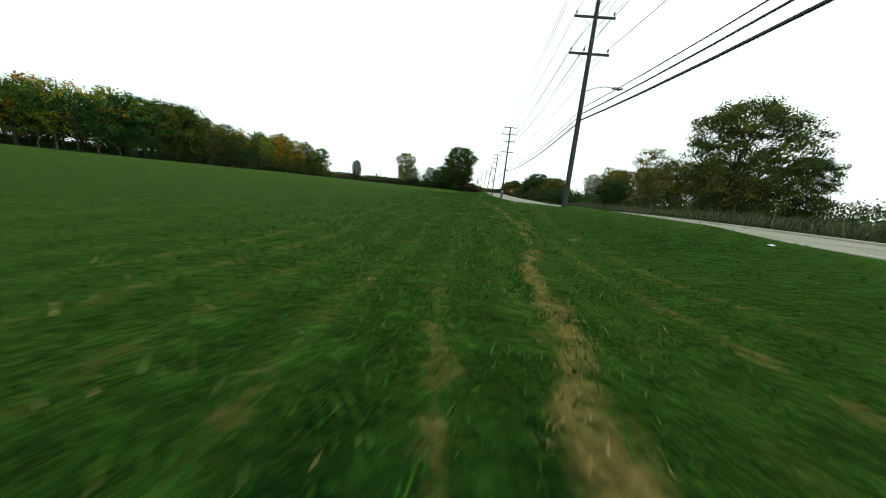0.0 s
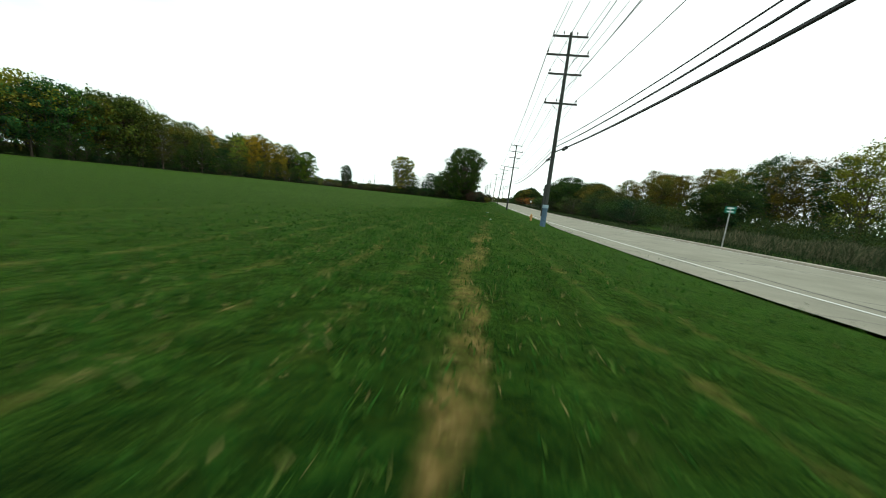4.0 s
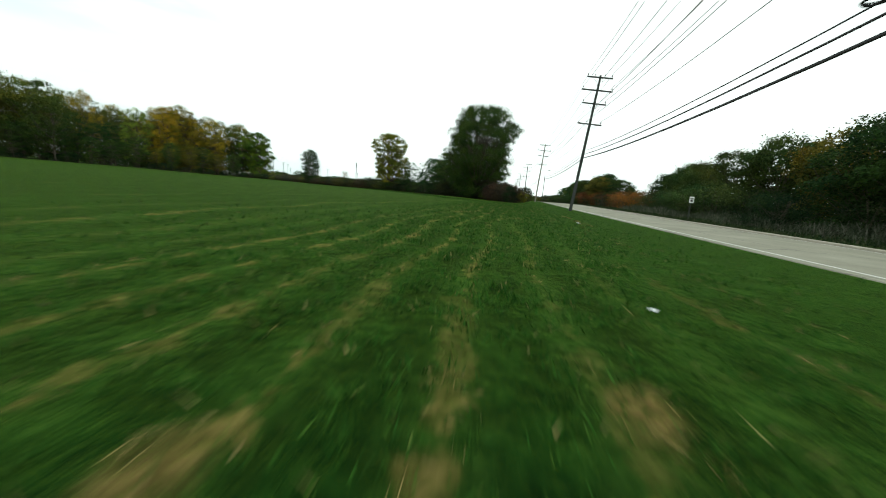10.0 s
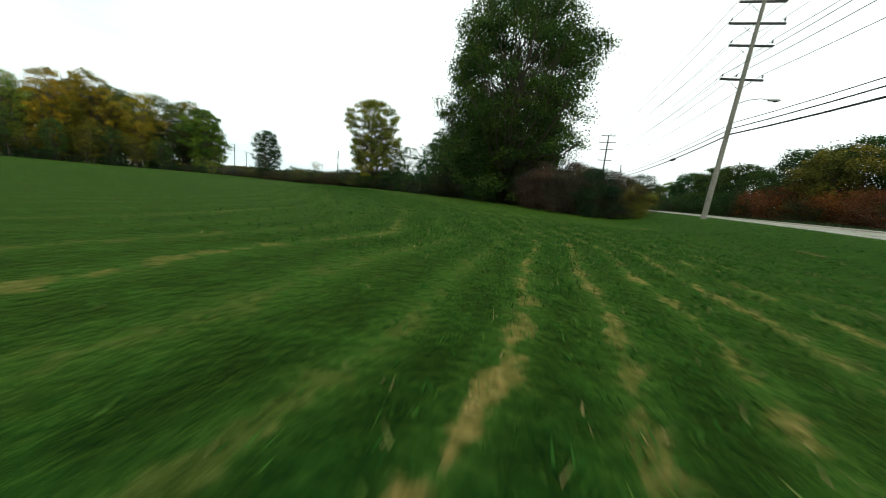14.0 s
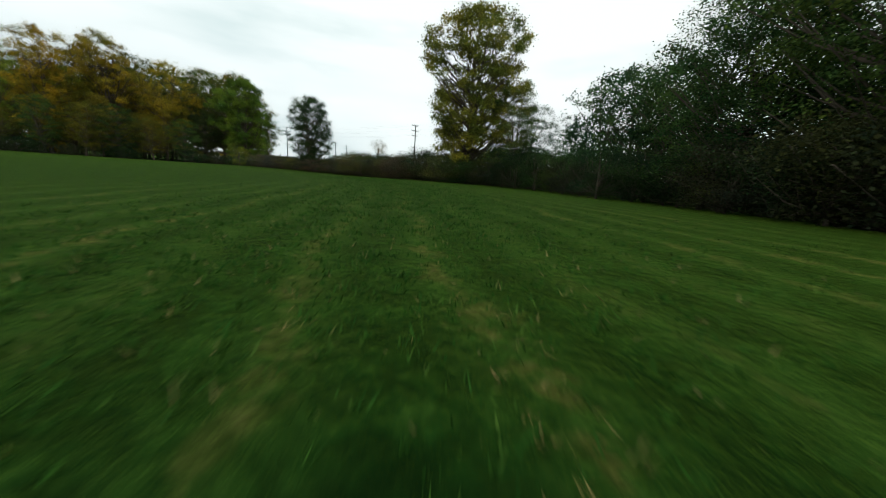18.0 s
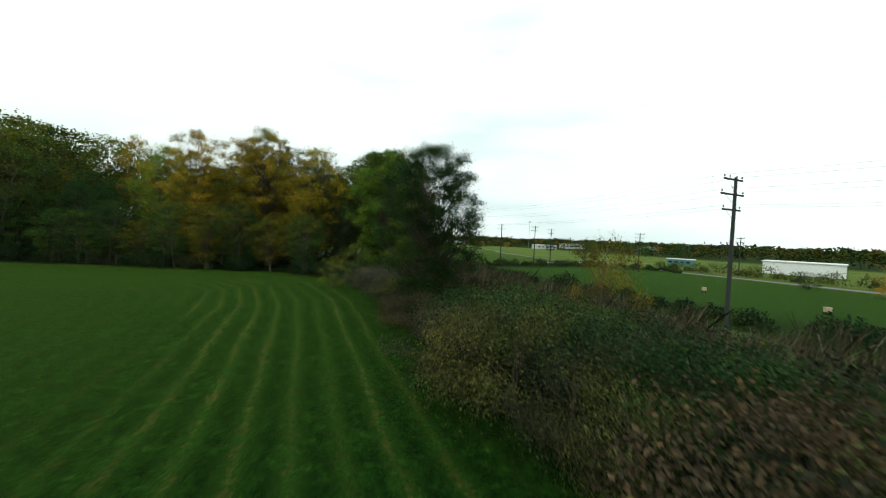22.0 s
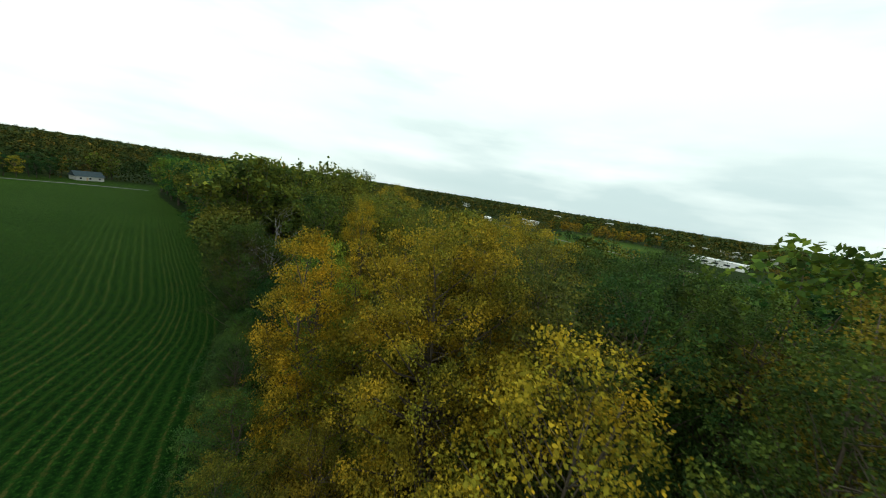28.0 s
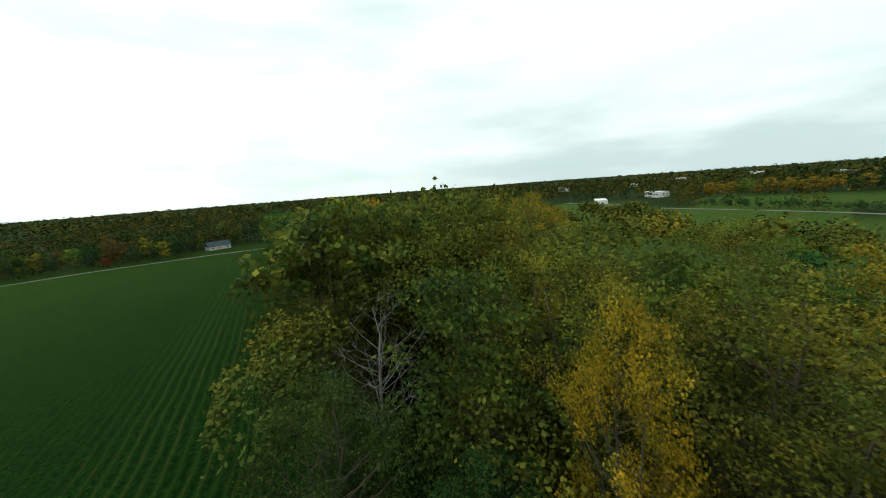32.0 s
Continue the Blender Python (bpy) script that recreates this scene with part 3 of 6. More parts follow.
kerb = strip("kerb", [(x + 4.45, y) for x, y in road_line], 0.3, M_KERB, profile=[(-0.14, -0.10), (-0.13, 0.10), (-0.09, 0.13), (0.12, 0.13), (0.15, 0.08), (0.16, -0.1)])
tagged(kerb, "low pale concrete kerb along the road", "kerb", kind="structure")

# ---- trees and bushes ----


def tube(verts, faces, pts, radii, sides=5):
    """Adds a tapered tube along pts to the lists."""
    pts = [np.asarray(p, float) for p in pts]
    start = len(verts)
    for i, p in enumerate(pts):
        d = pts[min(i + 1, len(pts) - 1)] - pts[max(i - 1, 0)]
        d /= np.linalg.norm(d) + 1e-9
        u = np.cross(d, (0.31, 0.95, 0.07) if abs(d[2]) > 0.8 else (0, 0, 1))
        u /= np.linalg.norm(u) + 1e-9
        v = np.cross(d, u)
        for s in range(sides):
            a = 2 * math.pi * s / sides
            verts.append(tuple(p + (u * math.cos(a) + v * math.sin(a)) * radii[i]))
    for i in range(len(pts) - 1):
        for s in range(sides):
            a, b = start + i * sides + s, start + i * sides + (s + 1) % sides
            faces.append((a, b, b + sides, a + sides))
    faces.append(tuple(start + (len(pts) - 1) * sides + s for s in range(sides)))


def leaf_quads(rng, centres, size, upright=0.35):
    """Small pointed leaves (or sprays of leaves) at the centres, each bent a little at random."""
    n = len(centres)
    u = rng.normal(size=(n, 3))
    u[:, 2] -= 0.35
    u /= np.linalg.norm(u, axis=1)[:, None]
    w = rng.normal(size=(n, 3))
    w[:, 2] += upright * 3
    v = np.cross(u, w)
    v /= np.linalg.norm(v, axis=1)[:, None] + 1e-9
    s = size * rng.uniform(0.6, 1.35, (n, 1))
    a = u * s * 0.62
    b = v * s * 0.42
    off = u * s * 0.12
    verts = np.stack([centres - a, centres - off + b, centres + a, centres - off - b], 1).reshape(-1, 3)
    faces = np.arange(4 * n).reshape(n, 4)
    return verts, faces


def tree_meshes(seed, H, R, low=0.22, clumps=46, leaves=5000, leaf=0.36, clump_r=1.25, top=0.62, stems=1, bare=0.0, trunk_r=0.28, twigs=1, sides=4, gap=0.8, spray=0.30):
    """Trunk with limbs, and a crown of leaf clumps at the limbs' ends. low: where the crown begins, as a part of the height."""
    rng = np.random.default_rng(seed)
    verts, faces = [], []
    lean = rng.normal(size=2) * 0.03 * H
    spine = []
    for s in range(stems):
        a = rng.uniform(0, 6.28)
        sp = np.array((math.cos(a), math.sin(a))) * (0.10 * H * rng.uniform(0.6, 1.2) if stems > 1 else 0)
        pts = []
        for i in range(7):
            t = i / 6
            wob = rng.normal(size=2) * 0.012 * H * t
            xy = lean * t + sp * t ** 1.2 + wob
            pts.append(np.array((xy[0], xy[1], H * 0.93 * t - (0.15 if i == 0 else 0))))
        tr = trunk_r * H / 20 * (1 if s == 0 else 0.75)
        tube(verts, faces, pts, [tr * (1.35 if i == 0 else (1 - i / 6.6)) for i in range(7)], 7)
        spine.append(pts)
    centres = []
    k = 0
    while len(centres) < clumps and k < clumps * 30:
        k += 1
        t = rng.uniform(low, 1.0)
        q = (t - low) / (1 - low)
        # widest at `top` of the crown's height, rounded above, drawn in below
        prof = math.sqrt(max(0.0, 1 - ((q - top) / (1 - top)) ** 2)) if q > top else 0.55 + 0.45 * math.sin(q / top * math.pi / 2)
        ang = rng.uniform(0, 6.28)
        lob = 1 + 0.22 * math.sin(ang * 2 + seed) + 0.15 * math.sin(ang * 3 + t * 7 + seed * 2)
        r = R * prof * lob * (rng.uniform(0.25, 1.0) ** 0.55)
        c = np.array((lean[0] * t + r * math.cos(ang), lean[1] * t + r * math.sin(ang), H * t - 0.35 * clump_r * q))
        if all(np.linalg.norm((c - o) / (1, 1, 0.8)) > clump_r * gap for o in centres):
            centres.append(c)
    cents = np.array(centres)
    for c in centres:
        pts = spine[int(rng.integers(len(spine)))]
        dxy = math.hypot(c[0] - lean[0] * c[2] / H, c[1] - lean[1] * c[2] / H)
        ha = max(0.12 * H, c[2] - dxy * rng.uniform(0.55, 1.1) - 0.4)
        i = min(5, int(ha / (H * 0.93) * 6))
        f = ha / (H * 0.93) * 6 - i
        a = pts[i] * (1 - f) + pts[min(i + 1, 6)] * f
        mid = a * 0.45 + c * 0.55 + np.array((0, 0, -0.08 * dxy)) + rng.normal(size=3) * 0.15
        r0 = max(0.025, 0.10 * H / 20 * (1 - 0.6 * ha / H) * min(1.3, 0.4 + dxy / R))
        tip = c + (c - mid) * 0.25
        tube(verts, faces, [a, mid, c, tip], [r0, r0 * 0.62, r0 * 0.3, 0.012], sides)
        for _ in range(twigs if bare < 0.5 else 6):
            e = c + rng.normal(size=3) * clump_r * (0.8 if bare < 0.5 else 1.1)
            tube(verts, faces, [mid * 0.3 + c * 0.7, (c + e) / 2 + rng.normal(size=3) * 0.1, e], [r0 * 0.35, r0 * 0.22, 0.008], 3)
    me_t = bpy.data.meshes.new("trunk")
    me_t.from_pydata(verts, [], faces)
    me_t.shade_smooth()
    if leaves == 0:
        return me_t, None
    # leaves sit in sprays on the upper shell of each clump, with dark gaps between
    per = max(5, int(leaves / len(cents) / 16))
    per = min(per, 16)
    sprays = rng.normal(size=(len(cents), per, 3))
    sprays /= np.linalg.norm(sprays, axis=2)[:, :, None]
    sprays[:, :, 2] = np.where(sprays[:, :, 2] < -0.2, sprays[:, :, 2] * -0.6, sprays[:, :, 2])
    size_c = rng.uniform(0.75, 1.35, (len(cents), 1, 1)) * clump_r
    sprays = cents[:, None, :] + sprays * size_c * rng.uniform(0.5, 1.12, (len(cents), per, 1)) * np.array((1.0, 1.0, 0.85))
    flat = sprays.reshape(-1, 3)
    weights = rng.uniform(0.35, 1.5, len(flat))
    weights /= weights.sum()
    pick = rng.choice(len(flat), leaves, p=weights)
    spread_r = clump_r * (spray if per > 9 else spray + 0.06)
    p = flat[pick] + rng.normal(size=(leaves, 3)) * spread_r * np.array((1.0, 1.0, 0.85))
    p[:, 2] = np.maximum(p[:, 2], 0.15)
    v, f = leaf_quads(rng, p, leaf)
    me_c = array_mesh("crown", v, f)
    tone = (rng.uniform(-0.45, 0.45, len(flat)) + np.repeat(rng.uniform(-0.28, 0.28, len(cents)), per))[pick]
    at = me_c.attributes.new("spray", 'FLOAT', 'POINT')
    at.data.foreach_set("value", np.ascontiguousarray(np.repeat(tone, 4), np.float32))
    return me_t, me_c


def plant(name, meshes, colour, label, category, bark=None, group=""):
    """A tree or bush: an Empty at its base with its trunk and crown."""
    t_me, c_me = meshes
    ob = new(name)
    t = new("trunk", t_me)
    t.parent = ob
    if not t_me.materials:
        t_me.materials.append(bark or M_BARK)
    if c_me:
        c = new("crown", c_me)
        c.parent = ob
        if not c_me.materials:
            c_me.materials.append(M_LEAF)
        c.color = (*colour, 1)
    return tagged(ob, label, category, group)


def stand(ob, x, y, turn=0.0, size=1.0, sink=0.05):
    s = size if isinstance(size, tuple) else (size, size, size)
    ob.matrix_world = Matrix.Translation((x, y, float(land(x, y)) - sink)) @ Matrix.Rotation(radians(turn), 4, 'Z') @ Matrix.Diagonal((*s, 1))
    return ob


def repeat(src, x, y, turn, size, colour=None, label=""):
    s = size if isinstance(size, tuple) else (size, size, size)
    m = Matrix.Translation((x, y, float(land(x, y)) - 0.05)) @ Matrix.Rotation(radians(turn), 4, 'Z')
    ob = copy_thing(src, m)
    ob.matrix_basis = m @ Matrix.Diagonal((*s, 1))
    if label:
        ob["label"] = label
    if colour:
        for c in ob.children:
            if c.name.startswith("crown"):
                c.color = (*colour, 1)
    return ob


DARK, GREEN, OLIVE = (0.026, 0.068, 0.021), (0.042, 0.098, 0.022), (0.080, 0.120, 0.021)
LIME, YELLOW, GOLD, ORANGE = (0.110, 0.165, 0.022), (0.165, 0.180, 0.022), (0.235, 0.200, 0.020), (0.285, 0.190, 0.020)
GREY = (0.075, 0.070, 0.050)

# single trees that stand out
stand(plant("tree", tree_meshes(11, 28.0, 12.0, low=0.02, clumps=430, leaves=180000, leaf=0.20, clump_r=1.5, top=0.68, stems=3, trunk_r=0.42), (0.043, 0.076, 0.018),
                       "tall broad dark green cottonwood at the corner of the hay field", "tree"), -11.0, 213, 20)
stand(plant("tree", tree_meshes(23, 24.6, 6.9, low=0.13, clumps=230, leaves=84000, leaf=0.19, clump_r=1.1, top=0.74, stems=5, gap=0.85, spray=0.30), (0.160, 0.164, 0.026),
                          "slender yellowing poplar with several stems rising from the hedge", "tree"), -55.0, 251.2, 80)
stand(plant("tree", tree_meshes(5, 15.7, 4.2, low=0.03, clumps=240, leaves=130000, leaf=0.09, clump_r=0.80, top=0.66, stems=5, twigs=1, trunk_r=0.2), (0.023, 0.048, 0.014),
                        "dense dark green tree with feathery leaves standing in the hedge", "tree"), -95.6, 254.3, 10)
stand(plant("tree", tree_meshes(31, 22.4, 6.0, low=0.06, clumps=120, leaves=84000, leaf=0.17, clump_r=1.45, top=0.6, stems=3, gap=1.0, spray=0.22), (0.092, 0.148, 0.022),
                        "yellow-green poplar at the end of the wood", "tree"), -127.0, 256.8, 140)
stand(plant("tree", tree_meshes(41, 28.4, 7.0, low=0.02, clumps=170, leaves=110000, leaf=0.145, clump_r=1.45, top=0.6, stems=3, gap=1.0, spray=0.22), (0.228, 0.178, 0.021),
                        "tall golden poplar at the edge of the wood", "tree"), -147.6, 235.8, 60)
stand(plant("tree", tree_meshes(43, 25.2, 3.8, low=0.02, clumps=80, leaves=46000, leaf=0.15, clump_r=1.4, top=0.55, stems=3, gap=1.0, spray=0.22), (0.270, 0.195, 0.020),
                          "tall poplar turning orange at the edge of the wood", "tree"), -143.5, 224.0, 200)
dead_tree = stand(plant("dead_tree", tree_meshes(52, 21.0, 7.0, low=0.28, clumps=44, leaves=0, clump_r=1.4, bare=1.0, trunk_r=0.3), GREY,
                        "bare grey dead tree standing at the edge of the wood", "dead tree", bark=M_PALEBARK), -162.5, 181.0, 30)

# woodland trees, built once per form and then copied
forms = []
for i, (H, R, low, seed) in enumerate(((22, 5.6, 0.24, 101), (20, 5.0, 0.20, 102), (23, 5.2, 0.28, 103), (18, 5.4, 0.16, 104), (21, 6.2, 0.22, 105))):
    f = plant("tree", tree_meshes(seed, H, R, low=low, clumps=56, leaves=2300, leaf=0.50, clump_r=1.5, top=0.6, stems=1 + i % 2, sides=3, twigs=0), GREEN,
              "tall green broad-leaved tree of the wood", "tree", group="trees of the wood")
    forms.append(f)
mid_forms = []
for H, R, low, seed in ((22, 5.8, 0.15, 111), (22, 6.4, 0.18, 112)):
    mid_forms.append(plant("tree", tree_meshes(seed, H, R, low=low, clumps=84, leaves=9500, leaf=0.30, clump_r=1.6, gap=1.0, spray=0.24, top=0.6, stems=2, sides=3, twigs=0), OLIVE,
                           "tall olive green broad-leaved tree of the wood", "tree", group="trees of the wood"))
fine_forms = []
for H, R, low, seed in ((22, 5.8, 0.15, 121), (22, 6.3, 0.18, 122)):
    fine_forms.append(plant("tree", tree_meshes(seed, H, R, low=low, clumps=84, leaves=26000, leaf=0.165, clump_r=1.5, top=0.6, stems=2, sides=3, twigs=0, gap=1.05, spray=0.22), OLIVE,
                            "tall olive green broad-leaved tree of the wood", "tree", group="trees of the wood"))

rng = np.random.default_rng(7)
PALETTE = [(DARK, 0.18, "dark green"), (GREEN, 0.20, "green"), (OLIVE, 0.27, "olive green"), (LIME, 0.11, "yellow-green"), (YELLOW, 0.12, "yellowing"), (GOLD, 0.09, "golden"), (ORANGE, 0.03, "orange")]


def pick_colour():
    k = rng.choice(len(PALETTE), p=[p[1] for p in PALETTE])
    c = np.array(PALETTE[k][0]) * rng.uniform(0.8, 1.2)
    return tuple(c), PALETTE[k][2]


EDGE = [(-132, 233), (-137, 218), (-145, 204), (-152, 190), (-157, 175), (-160, 160), (-166, 133), (-176, 90), (-183, 60), (-191, 0), (-194, -38)]
taken = [(-147.6, 235.8), (-143.5, 224), (-127.0, 256.8), (-162.5, 181.0)]
placed = []
# trees that show as single crowns from above
for x, y, H, c, txt in ((-149.5, 242.0, 24.0, (0.075, 0.080, 0.019), "dull olive"), (-151.5, 193.0, 20.0, (0.046, 0.074, 0.019), "dark green"), (-151.5, 209.5, 15.0, (0.024, 0.058, 0.016), "dark green"), (-150.5, 205.5, 14.0, (0.024, 0.056, 0.017), "dark green"), (-138.5, 243.0, 17.0, (0.170, 0.140, 0.018), "olive gold"), (-134, 250, 12.5, (0.030, 0.046, 0.015), "dark green"), (-140.5, 231.5, 13.0, (0.150, 0.120, 0.018), "olive gold"), (-153.5, 226, 19.5, (0.080, 0.082, 0.020), "dull olive"), (-145, 228, 18.0, (0.120, 0.135, 0.020), "yellow-green"), (-157.5, 236, 23.5, (0.062, 0.072, 0.017), "olive green"), (-151.5, 229.3, 24.6, (0.240, 0.180, 0.019), "golden"), (-140.5, 258.5, 22.8, (0.072, 0.098, 0.020), "olive green"), (-169, 201, 25.5, (0.150, 0.150, 0.022), "yellowing"), (-144.5, 250.0, 18.0, (0.040, 0.060, 0.017), "dark green"), (-142.5, 245.5, 23.0, (0.255, 0.198, 0.020), "golden"), (-152, 258, 25.0, (0.045, 0.072, 0.017), "olive green"), (-162, 263, 27.5, (0.150, 0.125, 0.019), "golden brown"), (-142.5, 260.8, 24.0, (0.150, 0.115, 0.018), "golden brown"), (-158.5, 246, 24.0, (0.034, 0.068, 0.019), "dark green"), (-168, 245.5, 24.5, (0.036, 0.066, 0.019), "dark green"), (-177, 250, 25.5, (0.042, 0.072, 0.020), "dark green"), (-187, 248, 24.5, (0.036, 0.064, 0.019), "dark green"), (-167, 255, 24.5, (0.050, 0.078, 0.020), "olive green"),
                        (-133.5, 262, 19.0, (0.070, 0.092, 0.019), "green"), (-138, 267, 20.0, (0.130, 0.115, 0.018), "olive gold"), (-147, 265.5, 25.5, (0.095, 0.110, 0.019), "olive green"), (-131, 265, 15.5, (0.075, 0.100, 0.019), "green"), (-135.5, 256.5, 18.5, (0.046, 0.070, 0.018), "dark green"),
                        (-168, 168, 26.0, (0.135, 0.150, 0.020), "yellow-green"), (-170.5, 158.5, 26.5, (0.150, 0.145, 0.020), "yellowing"), (-157.5, 203, 17.0, (0.028, 0.062, 0.017), "dark green"), (-170, 194, 21.0, OLIVE, "olive green"), (-158.5, 189.5, 11.0, (0.022, 0.054, 0.016), "dark green"), (-157.5, 176.5, 20.0, (0.075, 0.080, 0.019), "olive brown"), (-165, 236, 24.0, (0.072, 0.080, 0.022), "dull olive"), (-167, 218, 22.0, (0.080, 0.092, 0.020), "olive green"), (-180, 231, 24.8, (0.200, 0.165, 0.020), "golden"), (-188, 221, 26.0, (0.240, 0.190, 0.020), "golden"),
                        (-185, 238, 23.0, (0.040, 0.070, 0.020), "dark green"), (-178.5, 187, 25.5, (0.165, 0.140, 0.025), "golden brown"), (-195, 207, 24.5, (0.110, 0.130, 0.022), "olive green"), (-209, 167, 28.0, (0.240, 0.185, 0.020), "golden"), (-173, 226, 22.5, (0.062, 0.080, 0.022), "olive green"),
                        (-160, 221, 19.0, (0.050, 0.060, 0.018), "dark olive"), (-172, 212, 25.0, (0.125, 0.125, 0.022), "olive gold")):
    i = len(placed) % 2
    H += 1.6 if H > 22 else 0.6
    repeat(fine_forms[i], x, y, rng.uniform(0, 360), (H / 23, H / 23, H / 22), c, f"tall {txt} broad-leaved tree of the wood")
    placed.append((x, y))
for x, y, H, c, txt in ((-181.5, 206, 24, OLIVE, "olive green"), (-179, 186, 24, GOLD, "golden"), (-187, 131, 30.5, (0.31, 0.185, 0.018), "orange"), (-191, 119, 29.5, (0.30, 0.18, 0.018), "orange"), (-194, 140, 28.0, (0.28, 0.175, 0.018), "golden"), (-210, 137, 24, GOLD, "golden"),
                        (-170, 252, 24, (0.05, 0.075, 0.018), "olive green"), (-153.5, 197, 12, (0.020, 0.050, 0.016), "dark green"), (-182, 262, 31.0, OLIVE, "dark green"), (-188, 270, 30.5, DARK, "dark green"), (-174, 270, 23, OLIVE, "olive green"), (-196, 262, 25, GREEN, "green"), (-190, 170, 24, YELLOW, "yellowing")):
    i = len(placed) % 5
    repeat(forms[i], x, y, rng.uniform(0, 360), H / (22, 20, 23, 18, 21)[i], c, f"tall {txt} broad-leaved tree of the wood")
    placed.append((x, y))
repeat(fine_forms[0], -149.3, 217.6, 40, (0.78, 0.78, 22.9 / 22), (0.150, 0.200, 0.028), "yellow-green poplar of the wood")
placed.append((-149.3, 217.6))
repeat(fine_forms[1], -161.5, 209.3, 75, (0.56, 0.56, 26.8 / 22), (0.240, 0.180, 0.018), "slender golden poplar of the wood")
placed.append((-161.5, 209.3))
taken += placed
for k, q in enumerate(np.arange(0, 108, 5.2)):
    y = 243 - q
    x = float(np.interp(y, (133, 160, 175, 190, 204, 218, 233, 243), (-169.5, -163.5, -160, -154.5, -147, -139.5, -134, -129.5))) + rng.uniform(-0.8, 0.8)
    gold = y > 214
    c = (np.array((0.125, 0.120, 0.019)) if gold and k % 2 else np.array((0.044, 0.082, 0.021))) * rng.uniform(0.8, 1.25)
    h = rng.uniform(7.5, 11.5)
    repeat(fine_forms[k % 2], x, y, rng.uniform(0, 360), (h / 22 * 1.15, h / 22 * 1.15, h / 22), tuple(c), f"low {'olive gold' if gold and k % 2 else 'dark green'} tree at the edge of the wood")
for row, back, gap in ((0, 6.6, 6.2), (1, 12.5, 7.0), (2, 19.5, 7.8), (3, 27.0, 9.0)):
    for (x0, y0), (x1, y1) in zip(EDGE, EDGE[1:]):
        L = math.hypot(x1 - x0, y1 - y0)
        nx, ny = (y1 - y0) / L, -(x1 - x0) / L
        for s in np.arange(0, L, gap if y0 > 100 else gap * 1.5):
            x = x0 + (x1 - x0) * s / L + nx * (back + rng.uniform(-1.5, 1.8)) + rng.uniform(-1, 1)
            y = y0 + (y1 - y0) * s / L + ny * (back + rng.uniform(-1.5, 1.8)) + rng.uniform(-1, 1)
            if min(math.hypot(x - a, y - b) for a, b in taken) < 4.4 or (x > -168 and y > 198) or (x > -162 and y > 186) or math.hypot(x + 160, y - 186) < 8.5 or math.hypot(x + 164, y - 179) < 8.0:
                continue
            taken.append((x, y))
            c, txt = pick_colour()
            if row == 0 and y < 215:
                c, txt = (tuple(np.array(DARK) * rng.uniform(0.9, 1.5)), "dark green") if rng.random() < 0.6 else (c, txt)
            if 150 < y < 200 and x > -185:
                c, txt = tuple(np.array(((0.062, 0.090, 0.020), (0.088, 0.108, 0.021), (0.120, 0.130, 0.022))[int(rng.integers(3))]) * rng.uniform(0.85, 1.15)), "olive green"
            if y > 193 and txt == "yellow-green":
                c, txt = (0.100, 0.100, 0.017), "olive gold"
            if y > 180 and x > -180 and rng.random() < 0.35 and txt in ("yellow-green", "yellowing", "golden", "orange", "olive gold"):
                c, txt = tuple(np.array(GREEN) * rng.uniform(0.6, 1.0)), "green"
            i = int(rng.integers(5))
            if row > 1 and y < 100:
                continue
            h = rng.uniform(26.0, 28.8) if y > 186 else rng.uniform(30.0, 33.0) if y > 168 else rng.uniform(28.5, 31.5) if y > 140 else rng.uniform(23.5, 27) if y > 110 else rng.uniform(21.5, 25.5)
            if y > 178:
                repeat(mid_forms[i % 2], x, y, rng.uniform(0, 360), h / 22, c, f"tall {txt} broad-leaved tree of the wood")
            else:
                repeat(forms[i], x, y, rng.uniform(0, 360), h / (22, 20, 23, 18, 21)[i], c, f"tall {txt} broad-leaved tree of the wood")
for f in forms + mid_forms + fine_forms:
    x, y = -198 + rng.uniform(-8, 8), 240 - 14 * (forms + mid_forms + fine_forms).index(f)
    stand(f, x, y, rng.uniform(0, 360), 1.0)
    taken.append((x, y))


# ---- wood behind, and far woods to the horizon ----
def clump_cloud(rng, xy, heights, radii, quads, size, to_ground=False):
    """Crowns of many leaf sprays for woods that are seen from afar: one dome of sprays per tree."""
    n = len(xy)
    d = rng.normal(size=(n, quads, 3))
    d /= np.linalg.norm(d, axis=2)[:, :, None]
    d[:, :, 2] = np.abs(d[:, :, 2]) * 1.0 - 0.25
    rad = rng.uniform(0.62, 1.05, (n, quads, 1))
    lob = 1 + 0.25 * np.sin(np.arctan2(d[:, :, 1], d[:, :, 0]) * 3 + rng.uniform(0, 6, (n, 1)))[:, :, None]
    p = d * rad * lob * radii[:, None, None] * np.array((1, 1, 0.85))
    p[:, :, 0] += xy[:, 0, None]
    p[:, :, 1] += xy[:, 1, None]
    p[:, :, 2] += (heights - radii * 0.85)[:, None]
    p = p.reshape(-1, 3)
    if to_ground:
        low = rng.random(len(p)) < 0.36
        p[:, 2] *= np.where(low, rng.uniform(0.0, 0.95, len(p)), 1.0)
    p[:, 2] = np.maximum(p[:, 2], 0.3)
    sz = np.repeat(size, quads)[:, None]
    v, f = leaf_quads(rng, p, 1.0, 0.8)
    c = np.repeat(p, 4, axis=0)
    return c + (v - c) * np.repeat(sz, 4, axis=0), f


